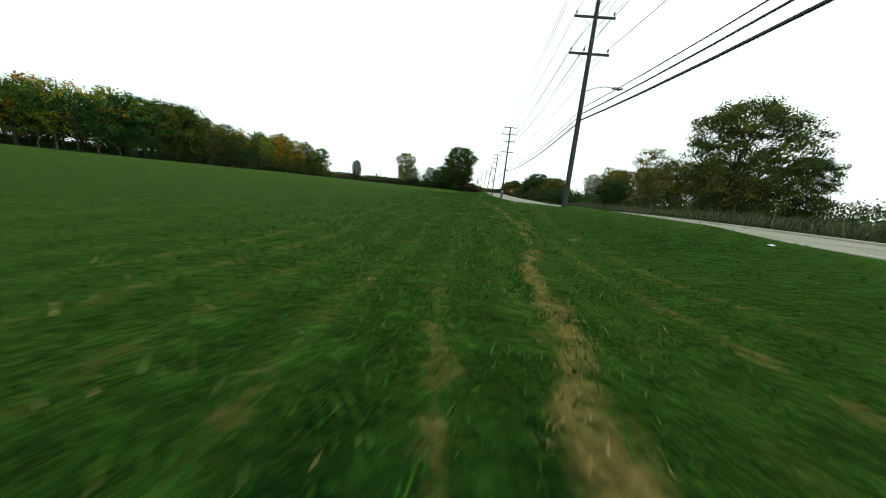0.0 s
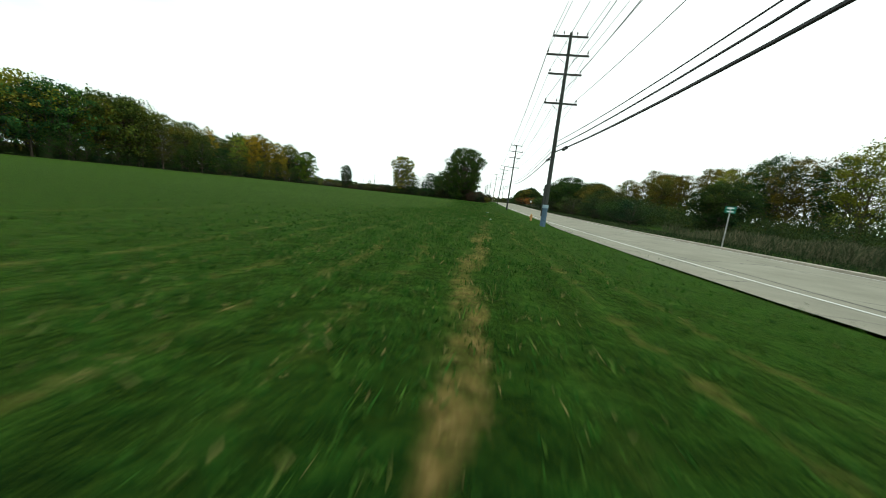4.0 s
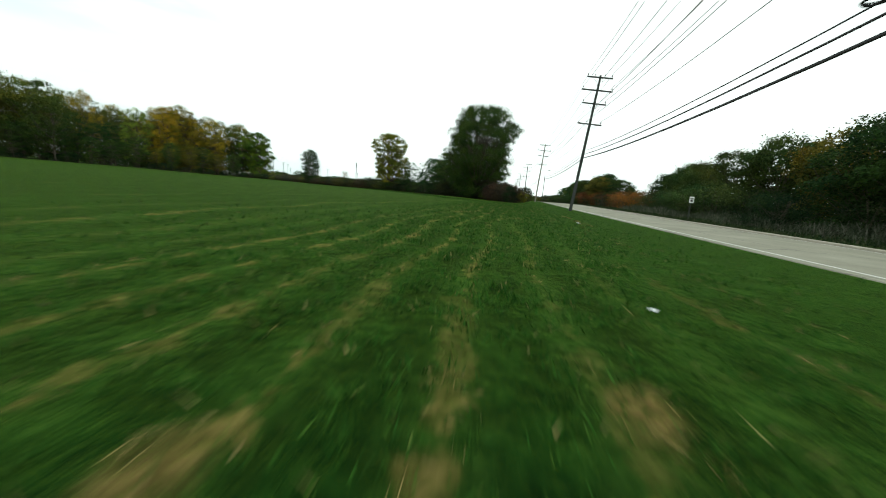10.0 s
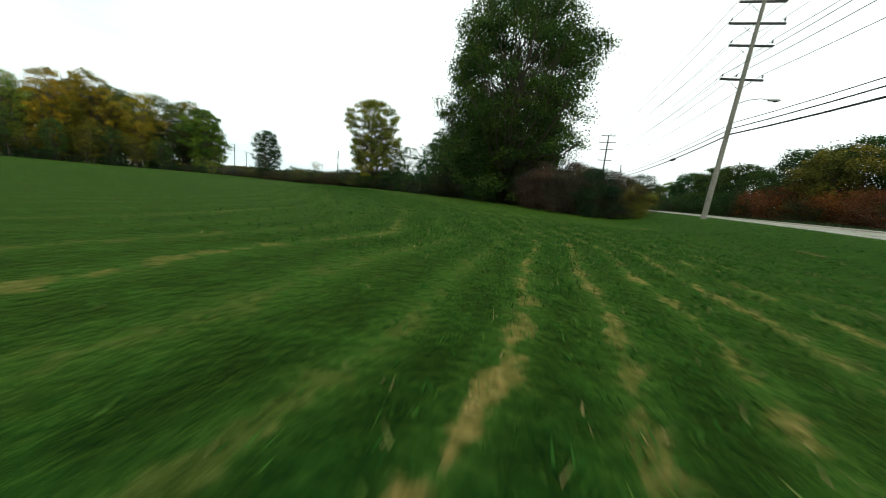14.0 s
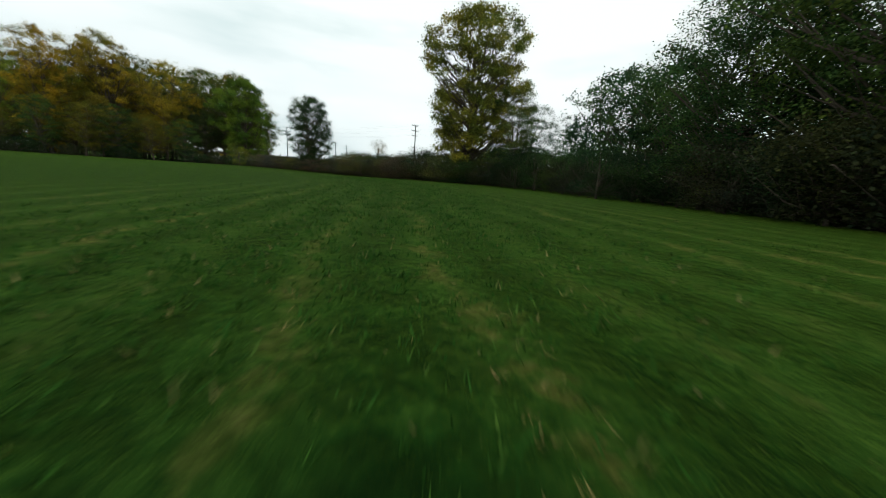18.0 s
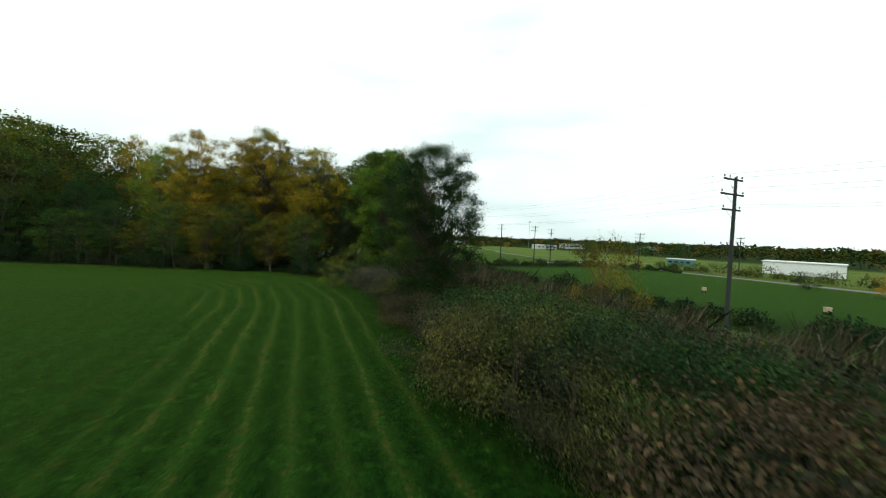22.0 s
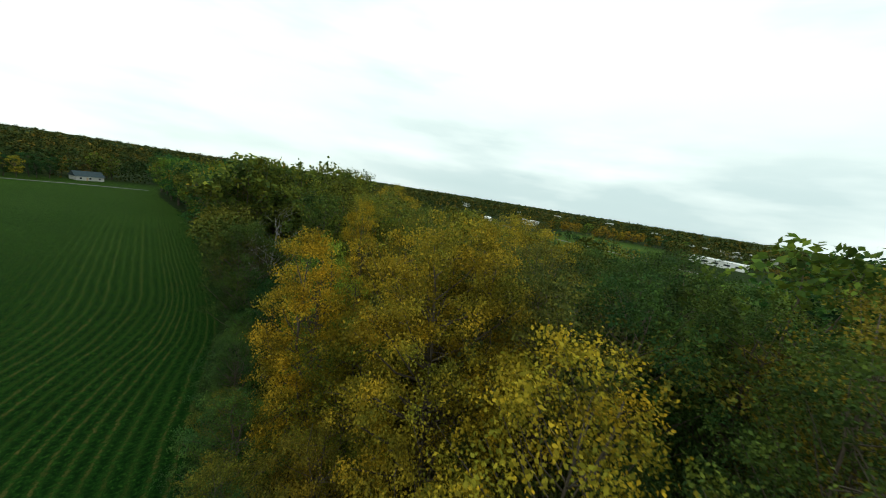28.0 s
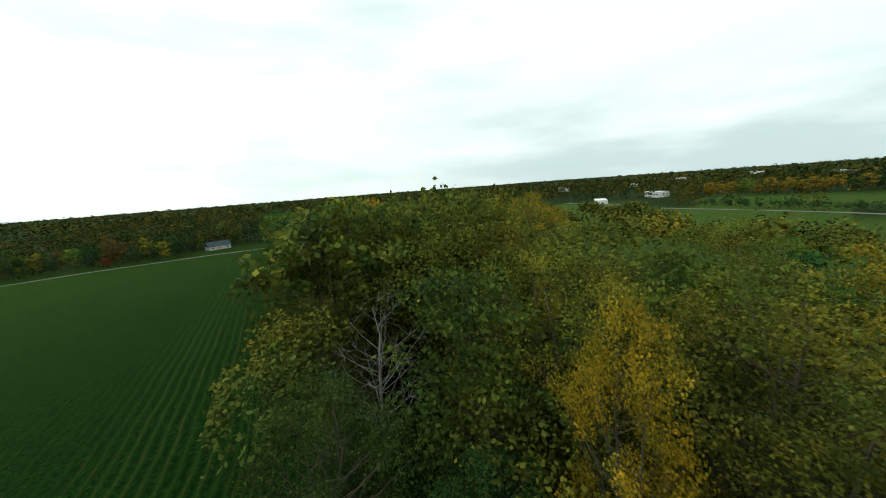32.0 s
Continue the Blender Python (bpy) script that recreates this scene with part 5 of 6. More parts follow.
for x, y, h, c, txt in ((37, 80, 8.0, (0.030, 0.055, 0.018), "dark green"), (58, 62, 9.5, DARK, "dark green"), (24, 207, 8.0, (0.13, 0.11, 0.022), "yellowing"), (26, 252, 9, DARK, "dark green")):
    repeat(thicket_forms[int(rng.integers(2))], x, y, rng.uniform(0, 360), h / 9, c, f"{txt} tree across the road")
stand(thicket_forms[0], 34, 126, 40, 1.0)
stand(thicket_forms[1], 34, 136, 70, 1.0)
foot = [(x + rng.uniform(-2.5, 2.5), y + rng.uniform(-1, 1), rng.uniform(1.5, 2.6)) for x in (43, 50) for y in np.arange(-45, 216, 2.4)]
foot += [(28 + rng.uniform(-2.5, 2.5), y, rng.uniform(1.5, 2.6)) for y in np.arange(84, 262, 2.2)]
scrub_mass("low_scrub", foot, "low dark green scrub under the thicket across the road", (0.030, 0.050, 0.017), 300, 0.20)
for x, y, h, c, txt in ((33, 240, 9, GREEN, "green"), (28, 268, 8, OLIVE, "olive"), (30, 300, 9, DARK, "dark green"), (-2, 300, 8, GREEN, "green"), (-8, 318, 9, DARK, "dark green")):
    repeat(thicket_forms[int(rng.integers(2))], x, y, rng.uniform(0, 360), h / 9, c, f"{txt} tree across the road")
scrub_mass("roadside_hedge", [(-1.5 + rng.uniform(-2.5, 2), y, rng.uniform(2.2, 4.4)) for y in np.arange(203, 335, 2.2)], "dark roadside hedge beyond the field", (0.040, 0.044, 0.024), 1100, 0.125)


def reed_bed(name, x0, x1, y0, y1, count, h0, h1, label, seed, colours, blade=0.008):
    """Standing tall grass: tapered bent blades with feathery heads, one mesh."""
    r = np.random.default_rng(seed)
    px, py = r.uniform(x0, x1, count), r.uniform(y0, y1, count)
    pz = land(px, py)
    lump = np.array([noise.noise(Vector((p * 0.45, q * 0.22, seed))) for p, q in zip(px, py)])
    h = r.uniform(h0, h1, count) * np.clip(0.85 + 0.9 * lump, 0.35, 1.25)
    a = r.uniform(0, 6.28, count)
    w = blade
    bend = r.normal(size=(count, 2)) * 0.26 * h[:, None] + np.array((0.12, 0.05)) * h[:, None]
    base = np.stack([px, py, pz], 1)
    sx = np.stack([np.cos(a) * w, np.sin(a) * w, np.zeros(count)], 1)
    top = base + np.stack([bend[:, 0], bend[:, 1], h], 1)
    head = base + np.stack([bend[:, 0] * 0.72, bend[:, 1] * 0.72, h * 0.78], 1)
    v = np.stack([base - sx, base + sx, head + sx * 2.6, top, head - sx * 2.6], 1).reshape(-1, 3)
    f = np.arange(5 * count).reshape(count, 5)
    m, n, l, b = node_material(name + "_stems", 0.85, 0.1)
    geo = n.new("ShaderNodeNewGeometry")
    rp = ramp_node(n, l, geo.outputs["Random Per Island"], colours)
    l.new(rp.outputs["Color"], b.inputs["Base Color"])
    ob = new(name, array_mesh(name, v, f))
    ob.data.materials.append(m)
    return tagged(ob, label, "tall grass", kind="stuff")


TAN = [(0.0, (0.020, 0.040, 0.014)), (0.5, (0.062, 0.074, 0.034)), (1.0, (0.16, 0.145, 0.088))]
reed_bed("reeds", 19.4, 44, -45, 62, 85000, 0.55, 1.25, "tall tan seeding grass across the road", 3, TAN)
reed_bed("rough_grass", 16.1, 21.5, -45, 260, 42000, 0.14, 0.42, "dark rough grass behind the kerb", 4, [(0.0, (0.010, 0.028, 0.008)), (0.7, (0.026, 0.046, 0.014)), (1.0, (0.09, 0.085, 0.045))])
reed_bed("silver_weeds", 19.6, 22.5, 126, 172, 9000, 0.45, 1.3, "grey-green seeding weeds in front of the thicket", 6, [(0.0, (0.022, 0.040, 0.016)), (0.6, (0.060, 0.072, 0.042)), (1.0, (0.17, 0.165, 0.13))])
reed_bed("weeds", -122, -44, 253, 271, 42000, 1.2, 2.9, "brown and grey weeds between the bushes", 5, [(0.0, (0.020, 0.032, 0.012)), (0.45, (0.060, 0.056, 0.027)), (0.8, (0.100, 0.076, 0.044)), (1.0, (0.19, 0.165, 0.115))], 0.010)


# ---- grass along the edge of the field ----
def grass_patch(name, xy, label, seed, tall=0.068):
    r = np.random.default_rng(seed)
    clumped = np.array([noise.noise(Vector((a * 2.6, b * 2.6, seed))) + 0.6 * noise.noise(Vector((a * 0.9, b * 0.9, seed + 5))) for a, b in xy])
    stay = clumped > r.uniform(-0.45, 0.15, len(xy))
    xy, clumped = xy[stay], clumped[stay]
    n = len(xy)
    z = land(xy[:, 0], xy[:, 1])
    base = np.repeat(np.stack([xy[:, 0], xy[:, 1], z], 1), 3, axis=0)
    base[:, :2] += r.normal(size=(3 * n, 2)) * 0.03
    h = r.uniform(0.45, 1.3, 3 * n) * tall * np.repeat(np.clip(1 + 0.7 * clumped, 0.5, 1.7), 3)
    a = r.uniform(0, 6.28, 3 * n)
    w = r.uniform(0.006, 0.013, 3 * n)
    side = np.stack([np.cos(a) * w, np.sin(a) * w, np.zeros(3 * n)], 1)
    tip = base + np.stack([r.normal(size=3 * n) * 0.6 * h, r.normal(size=3 * n) * 0.6 * h, h], 1)
    base[:, 2] -= 0.01
    v = np.stack([base - side, base + side, tip], 1).reshape(-1, 3)
    f = np.arange(9 * n).reshape(3 * n, 3)
    ob = new(name, array_mesh(name, v, f))
    ob.data.materials.append(M_BLADE)
    return tagged(ob, label, "grass", kind="stuff")


r = np.random.default_rng(12)
n = 148000
gxy = np.stack([np.clip(r.normal(-1.6, 2.9, n), -11, 6.4), r.uniform(-17, 182, n)], 1)
grass_patch("field_grass", gxy, "short mown grass blades of the hay field", 13)
BAND = [(-5, 168), (-10, 181), (-20, 190), (-29.5, 199), (-37, 212), (-45, 223), (-57, 234), (-68, 241)]
seg = [(math.hypot(b[0] - a[0], b[1] - a[1]), a, b) for a, b in zip(BAND, BAND[1:])]
pts = []
for L, a, b in seg:
    k = int(L * 620)
    t = r.uniform(0, 1, k)
    o = r.normal(0, 3.2, k)
    dx, dy = (b[0] - a[0]) / L, (b[1] - a[1]) / L
    pts.append(np.stack([a[0] + (b[0] - a[0]) * t - dy * o, a[1] + (b[1] - a[1]) * t + dx * o], 1))
gxy = np.concatenate(pts)
grass_patch("corner_grass", gxy[inside(FIELD, gxy[:, 0], gxy[:, 1])], "short mown grass blades at the field's corner", 14)



def cut_hay(name, xy, label, seed):
    """Wisps of pale cut hay lying along the swath lines."""
    r = np.random.default_rng(seed)
    d = edge_distance(FIELD, xy[:, 0], xy[:, 1])
    ph = swath_phase(xy[:, 0], xy[:, 1], d)
    off = np.abs(ph - np.floor(ph) - 0.5)
    row = np.sin(np.floor(ph) * 12.9898 + 36.3) * 43.7585
    row = (0.25 + 0.75 * (row - np.floor(row))) * np.interp(xy[:, 1], (-20, 25, 60, 100, 130, 166, 180), (0.45, 0.40, 0.6, 0.85, 1.0, 1.0, 0.78))
    lump = np.array([noise.noise(Vector((a * 0.9, b * 0.45, seed))) + 0.7 * noise.noise(Vector((a * 3.1, b * 2.2, seed))) for a, b in xy])
    stay = (off < 0.05 + 0.10 * np.clip(lump + 0.3, 0, 1)) & (lump * 0.9 + row > r.uniform(0.45, 1.25, len(xy)))
    stay |= dry_amount(xy[:, 0], xy[:, 1]) > r.uniform(0.35, 1.1, len(xy))
    p = np.repeat(xy[stay], 4, axis=0)
    n = len(p)
    p = p + r.normal(size=(n, 2)) * 0.035
    z = land(p[:, 0], p[:, 1]) + r.uniform(0.008, 0.05, n)
    a = r.uniform(0, 6.28, n)
    ln = r.uniform(0.022, 0.075, n)
    u = np.stack([np.cos(a) * ln, np.sin(a) * ln, r.normal(size=n) * 0.02], 1)
    w = np.stack([-np.sin(a), np.cos(a), r.normal(size=n) * 0.6], 1) * r.uniform(0.0015, 0.004, n)[:, None]
    c = np.stack([p[:, 0], p[:, 1], z], 1)
    v = np.stack([c - u - w, c + u * 0.2 + w, c + u], 1).reshape(-1, 3)
    ob = new(name, array_mesh(name, v, np.arange(3 * n).reshape(n, 3)))
    m, nn, l, b = node_material(name + "_straw", 0.8, 0.05)
    geo = nn.new("ShaderNodeNewGeometry")
    rp = ramp_node(nn, l, geo.outputs["Random Per Island"], [(0.0, (0.050, 0.070, 0.014)), (0.5, (0.17, 0.135, 0.042)), (1.0, (0.40, 0.28, 0.12))])
    l.new(rp.outputs["Color"], b.inputs["Base Color"])
    ob.data.materials.append(m)
    return tagged(ob, label, "cut hay", kind="stuff")


hxy = np.stack([np.clip(r.normal(-0.8, 3.4, 160000), -11, 3.2), r.uniform(-17, 184, 160000)], 1)
cut_hay("cut_hay", hxy, "pale wisps of cut hay along the swath lines by the road", 21)
hxy = gxy[inside(FIELD, gxy[:, 0], gxy[:, 1])][::2]
cut_hay("corner_hay", hxy, "pale wisps of cut hay along the curved swath lines", 22)

# ---- tracks, strips and second road ----
mown_strip = strip("mown_strip", [(-124, 273), (-107, 275.8), (-60, 276), (-10, 276.5)], 2.3, M_STRAW, lift=0.03)
tagged(mown_strip, "mown tan strip of stubble between two hedges", "track", kind="structure")
track = strip("gravel_track", [(-153, 268), (-150.9, 279), (-151.8, 291), (-154.4, 309), (-157, 324), (-160.5, 353), (-158, 375)], 2.4, M_GRAVEL, lift=0.06)
tagged(track, "pale gravel farm track through the meadow", "track", kind="structure")
fork = strip("gravel_track_fork", [(-158.5, 332), (-165, 335), (-176, 337.5), (-190, 339), (-211, 343.7), (-237, 352), (-261, 363), (-300, 376)], 2.2, M_GRAVEL, lift=0.05)
tagged(fork, "pale gravel track forking off across the dry meadow", "track", kind="structure")
west_road = strip("road_west", [(-545, -20), (-514, 61), (-480, 114), (-470, 166), (-457, 214), (-437, 249), (-434, 271), (-428, 330), (-424, 400)], 5.0, M_GRAVEL, lift=0.10)
tagged(west_road, "far pale road along the meadow", "road", kind="structure")
lane = strip("lane", [(-132, 340), (-109, 341), (-60, 341.5), (7, 342)], 4.0, M_GRAVEL, lift=0.05)
tagged(lane, "pale lane beyond the green field", "lane", kind="structure")
park_path = strip("park_path", [(-40, -50), (-90, -54), (-130, -52), (-160, -48), (-195, -40)], 2.6, M_GRAVEL, lift=0.06)
tagged(park_path, "pale path along the far end of the field", "path", kind="structure")
gravel_lot = mesh_object("gravel_lot", [(x, y, float(land(x, y)) + 0.08) for x, y in ((-287, 316), (-262, 330), (-262, 352), (-275, 356), (-300, 340), (-302, 322))], [(0, 1, 2, 3, 4, 5)], M_GRAVEL)
tagged(gravel_lot, "pale rubble patch in the meadow", "gravel", kind="structure")


# ---- poles and wires ----
def box_bm(sx, sy, sz, at=(0, 0, 0), bevel=0.0):
    bm = bmesh.new()
    bmesh.ops.create_cube(bm, size=1.0)
    bmesh.ops.scale(bm, vec=(sx, sy, sz), verts=bm.verts)
    if bevel:
        bmesh.ops.bevel(bm, geom=bm.edges[:], offset=bevel, segments=1, affect='EDGES')
    bmesh.ops.translate(bm, vec=at, verts=bm.verts)
    return bm


def lathe_bm(profile, sides=12, at=(0, 0, 0)):
    """A turned body from (radius, height) pairs."""
    bm = bmesh.new()
    rings = [[bm.verts.new((at[0] + r * math.cos(2 * math.pi * s / sides), at[1] + r * math.sin(2 * math.pi * s / sides), at[2] + z)) for s in range(sides)] for r, z in profile]
    for a, b in zip(rings, rings[1:]):
        for s in range(sides):
            bm.faces.new((a[s], a[(s + 1) % sides], b[(s + 1) % sides], b[s]))
    bm.faces.new(rings[0][::-1])
    bm.faces.new(rings[-1])
    return bm


def rod_bm(pts, radius, sides=6):
    v, f = [], []
    tube(v, f, pts, [radius] * len(pts), sides)
    bm = bmesh.new()
    vs = [bm.verts.new(p) for p in v]
    for q in f:
        bm.faces.new([vs[i] for i in q])
    return bm


ARMS = ((13.15, 2.4, (-1.12, -0.45, 0.45, 1.12)), (11.95, 2.9, (-1.35, 1.35)), (10.7, 2.3, (-1.05, 1.05)), (8.75, 2.3, (-1.05, -0.3, 1.05)))


def utility_pole(x, y, h=13.3, arms=ARMS, lamp=False, guard=False, turn=0.0, label="weathered wooden utility pole with four crossarms", thick=1.0, wood=None, lean=0.0):
    z = float(land(x, y))
    ob = tagged(new("utility_pole"), label, "utility pole", group="utility poles")
    ob.matrix_world = pose(x, y, z, 0, lean, turn)
    part("pole", lathe_bm([(0.165 * thick, -0.3), (0.16 * thick, 0.0), (0.145 * thick, h * 0.4), (0.115 * thick, h * 0.85), (0.10 * thick, h - 0.05), (0.085 * thick, h + 0.02)], 12), wood or M_POLE, ob)
    for az, length, pins in arms:
        az = az * h / 13.3
        arm = part("crossarm", box_bm(length, 0.10, 0.125, (0, 0.16, az), 0.008), M_ARM, ob)
        for px in pins:
            part("insulator", lathe_bm([(0.012, 0.06), (0.014, 0.16), (0.055, 0.17), (0.06, 0.23), (0.035, 0.25), (0.045, 0.29), (0.02, 0.33)], 8, (px, 0.16, az)), M_INS, arm)
        if length > 2.2:
            for s in (-1, 1):
                part("brace", rod_bm([(s * length * 0.26, 0.22, az - 0.05), (0.0, 0.17, az - 0.62)], 0.016, 4), M_ARM, ob)
    if lamp:
        zt = lamp
        la = part("lamp_arm", rod_bm([(0.1, 0, zt), (0.6, 0, zt + 0.24), (1.2, 0, zt + 0.36), (1.65, 0, zt + 0.32)], 0.032, 8), M_STEEL, ob, "curved galvanised lamp bracket")
        bm = box_bm(0.62, 0.24, 0.13, (1.9, 0, zt + 0.31), 0.045)
        part("lamp_head", bm, M_STEEL, la, "grey street lamp head")
        part("lens", lathe_bm([(0.02, -0.07), (0.09, -0.03), (0.10, 0.02)], 10, (1.98, 0, zt + 0.25)), M_GLASS, la)
    if guard:
        part("pole_wrap", lathe_bm([(0.205, -0.1), (0.205, 1.55), (0.19, 1.6)], 16), M_GUARD, ob, "blue-grey protective wrap round the pole's foot")
        part("band", lathe_bm([(0.225, 1.36), (0.235, 1.40), (0.235, 1.56), (0.225, 1.60)], 16), M_BAND, ob, "pale blue band")
        part("conduit", box_bm(0.12, 0.16, 2.3, (-0.2, 0.0, 1.9), 0.02), M_POLE, ob, "dark cable conduit")
    return ob


ROAD_POLES = [(5.1, -39.0), (4.85, 5.34), (4.7, 48.9), (5.5, 95.0), (5.7, 141.5), (5.5, 188.0), (4.6, 231.5), (3.6, 276), (3.0, 321), (3.2, 367), (4.0, 412), (5.0, 458)]
LEAN = {95.0: 1.5, 141.5: 4.0, 188.0: 2.8}  # degrees towards the road, by the pole's place
for i, (x, y) in enumerate(ROAD_POLES):
    utility_pole(x, y, lean=LEAN.get(y, 0.0), lamp={1: 6.65, 5: 7.3}.get(i, 0), guard=i == 2, wood=M_PALEPOLE if i == 5 else None,
                 label="weathered wooden utility pole with four crossarms" + (" and a street lamp" if i in (1, 5) else " and a blue-grey wrapped foot" if i == 2 else ""))
NORTH_POLES = [(63, 275), (15, 274.5), (-33, 273.5), (-81, 272.5), (-129, 271), (-177, 270)]
for x, y in NORTH_POLES:
    utility_pole(x, y, 12.4, ARMS[:3] + ((7.75, 2.3, (-1.05, -0.3, 1.05)),), turn=90, label="dark wooden utility pole with four crossarms beyond the hedge")
TWO = ((12.9, 2.4, (-1.1, 0.0, 1.1)), (11.6, 2.4, (-1.1, 1.1)))
for x, y, h in ((-152, 298, 12.0), (-151.5, 310, 12.0), (-154.5, 319, 11.5)):
    utility_pole(x, y, h, TWO, turn=78, label="dark wooden utility pole with two crossarms beside the gravel track")
for x, y, h in ((-147.5, 269, 9.0), (-148.2, 273.2, 10.5)):
    utility_pole(x, y, h, ((12.7, 1.2, (-0.5, 0.5)),), turn=60, thick=0.8, label="slim dark wooden pole beside the gravel track")
for x, y in ((-128, 326), (-118, 352), (-60, 362), (-40, 366), (-190, 372), (-230, 400)):
    utility_pole(x, y, 10.5, TWO, turn=rng.uniform(60, 110), thick=0.9, label="far wooden utility pole with two crossarms")


def overhead_line(name, poles, off, height, radius, sag, material, label, turn=0.0, drop=()):
    v, f = [], []
    c, s = math.cos(radians(turn)), math.sin(radians(turn))
    pts = []
    drop = list(drop) + [0.0] * len(poles)
    for k, ((x0, y0), (x1, y1)) in enumerate(zip(poles, poles[1:])):
        a = np.array((x0 + off[0] * c - off[1] * s, y0 + off[0] * s + off[1] * c, float(land(x0, y0)) + height - drop[k]))
        b = np.array((x1 + off[0] * c - off[1] * s, y1 + off[0] * s + off[1] * c, float(land(x1, y1)) + height - drop[k + 1]))
        a[0] += math.tan(radians(LEAN.get(y0, 0.0))) * height
        b[0] += math.tan(radians(LEAN.get(y1, 0.0))) * height
        for i in range(12):
            t = i / 12
            p = a * (1 - t) + b * t
            p[2] -= sag * 4 * t * (1 - t)
            pts.append(p)
    pts.append(b)
    tube(v, f, pts, [radius] * len(pts), 5)
    return tagged(mesh_object(name, v, f, material), label, "overhead wire", group="overhead wires")


for az, length, pins in ARMS:
    for px in pins:
        if abs(px) < 0.5 and az > 13:
            continue
        overhead_line("power_line", ROAD_POLES, (px, 0.16), az + 0.30, 0.017, 0.85, M_WIRE, "thin bare power line along the road")
overhead_line("phone_cable", ROAD_POLES, (0.16, 0.0), 6.15, 0.020, 0.75, M_CABLE, "thin black overhead cable along the road", drop=(0.4, 0.36))
overhead_line("phone_cable", ROAD_POLES, (0.17, 0.0), 5.80, 0.030, 0.70, M_CABLE, "thick black overhead cable along the road", drop=(0.4, 0.36))
overhead_line("phone_cable", ROAD_POLES, (0.18, 0.0), 5.45, 0.045, 0.75, M_CABLE, "heavy black bundled overhead cable along the road", drop=(0.4, 0.36))
for az, length, pins in ARMS[:3]:
    for px in (pins[0], pins[-1]):
        overhead_line("power_line", NORTH_POLES, (px, 0.16), (az + 0.3) * 12.4 / 13.3, 0.006, 0.8, M_CABLE, "thin power line beyond the hedge", turn=90)


def splice_case(x, y, z, tilt):
    ob = tagged(new("splice_case"), "black cable splice case hanging on the heavy cable", "splice case")
    ob.matrix_world = pose(x, y, z, 90 + tilt, 0, 0)
    part("case", lathe_bm([(0.03, -0.42), (0.10, -0.38), (0.115, -0.30), (0.115, 0.30), (0.10, 0.38), (0.03, 0.42)], 12), M_CABLE, ob)
    for s in (-0.34, 0.34):
        part("clamp", lathe_bm([(0.122, s - 0.02), (0.122, s + 0.02)], 12), M_STEEL, ob)
    return ob


for y, i in ((46.3, 1), (52.0, 2), (197.2, 5)):
    (x0, y0), (x1, y1) = ROAD_POLES[i], ROAD_POLES[i + 1]
    t = (y - y0) / (y1 - y0)
    za, zb = float(land(x0, y0)), float(land(x1, y1))
    splice_case(x0 + (x1 - x0) * t + 0.18 + (0.27 * (1 - t) if i == 5 else 0), y, za * (1 - t) + zb * t + 5.45 - (0.36 * (1 - t) if i == 1 else 0) - 0.75 * 4 * t * (1 - t) - 0.03, 0)


def slack_coil(x, y, z):
    """Spare cable wound into a flat ring that hangs under the upper cable."""
    ob = tagged(new("slack_coil"), "flat ring of coiled black spare cable hanging from the upper cable", "cable coil")
    ob.matrix_world = pose(x, y, z, 4, -6, 0)
    for k, (rx, ry, dz) in enumerate(((0.27, 0.40, 0.0), (0.245, 0.375, 0.022), (0.285, 0.42, 0.024), (0.262, 0.39, 0.046))):
        loop = [(rx * math.cos(a), ry * math.sin(a), dz + 0.008 * math.sin(3 * a + k)) for a in np.linspace(0, 2 * math.pi, 25)]
        part("loop", rod_bm(loop, 0.015, 5), M_CABLE, ob)
    for q in (-0.16, 0.16):
        part("spreader", rod_bm([(-0.26, q, 0.02), (0.0, q, 0.07), (0.26, q, 0.02)], 0.013, 5), M_CABLE, ob, "dark cross strap")
    return ob


slack_coil(6.0, 113.2, 5.42)


# ---- small things by the road ----
def fire_hydrant(x, y):
    ob = tagged(new("fire_hydrant"), "faded yellow-orange fire hydrant in the grass verge", "fire hydrant")
    ob.matrix_world = pose(x, y, float(land(x, y)), 0, 0, 25) @ Matrix.Scale(0.86, 4)
    part("barrel", lathe_bm([(0.17, -0.05), (0.17, 0.06), (0.125, 0.08), (0.12, 0.50), (0.15, 0.52), (0.15, 0.57), (0.12, 0.58)], 16), M_HYD, ob)
    part("bonnet", lathe_bm([(0.135, 0.58), (0.13, 0.66), (0.09, 0.73), (0.05, 0.76), (0.045, 0.79)], 16), M_HYD, ob)
    part("operating_nut", lathe_bm([(0.03, 0.78), (0.028, 0.85)], 5), M_HYD, ob)
    for a in (0, 90, 180):
        big = a == 90
        r = 0.075 if big else 0.055
        bm = lathe_bm([(r * 0.8, 0.08), (r * 0.8, 0.17), (r * 1.1, 0.175), (r * 1.1, 0.23), (r * 0.5, 0.235), (r * 0.4, 0.27)], 10)
        bmesh.ops.rotate(bm, verts=bm.verts, cent=(0, 0, 0), matrix=Matrix.Rotation(radians(90), 3, 'Y'))
        bmesh.ops.rotate(bm, verts=bm.verts, cent=(0, 0, 0), matrix=Matrix.Rotation(radians(a), 3, 'Z'))
        bmesh.ops.translate(bm, verts=bm.verts, vec=(0, 0, 0.42))
        part("nozzle_cap", bm, M_HYD, ob)
    for k in range(6):
        part("flange_bolt", lathe_bm([(0.016, 0.05), (0.016, 0.085)], 6, (0.15 * math.cos(k * 1.047), 0.15 * math.sin(k * 1.047), 0)), M_STEEL, ob)
    return ob


fire_hydrant(5.35, 59.2)


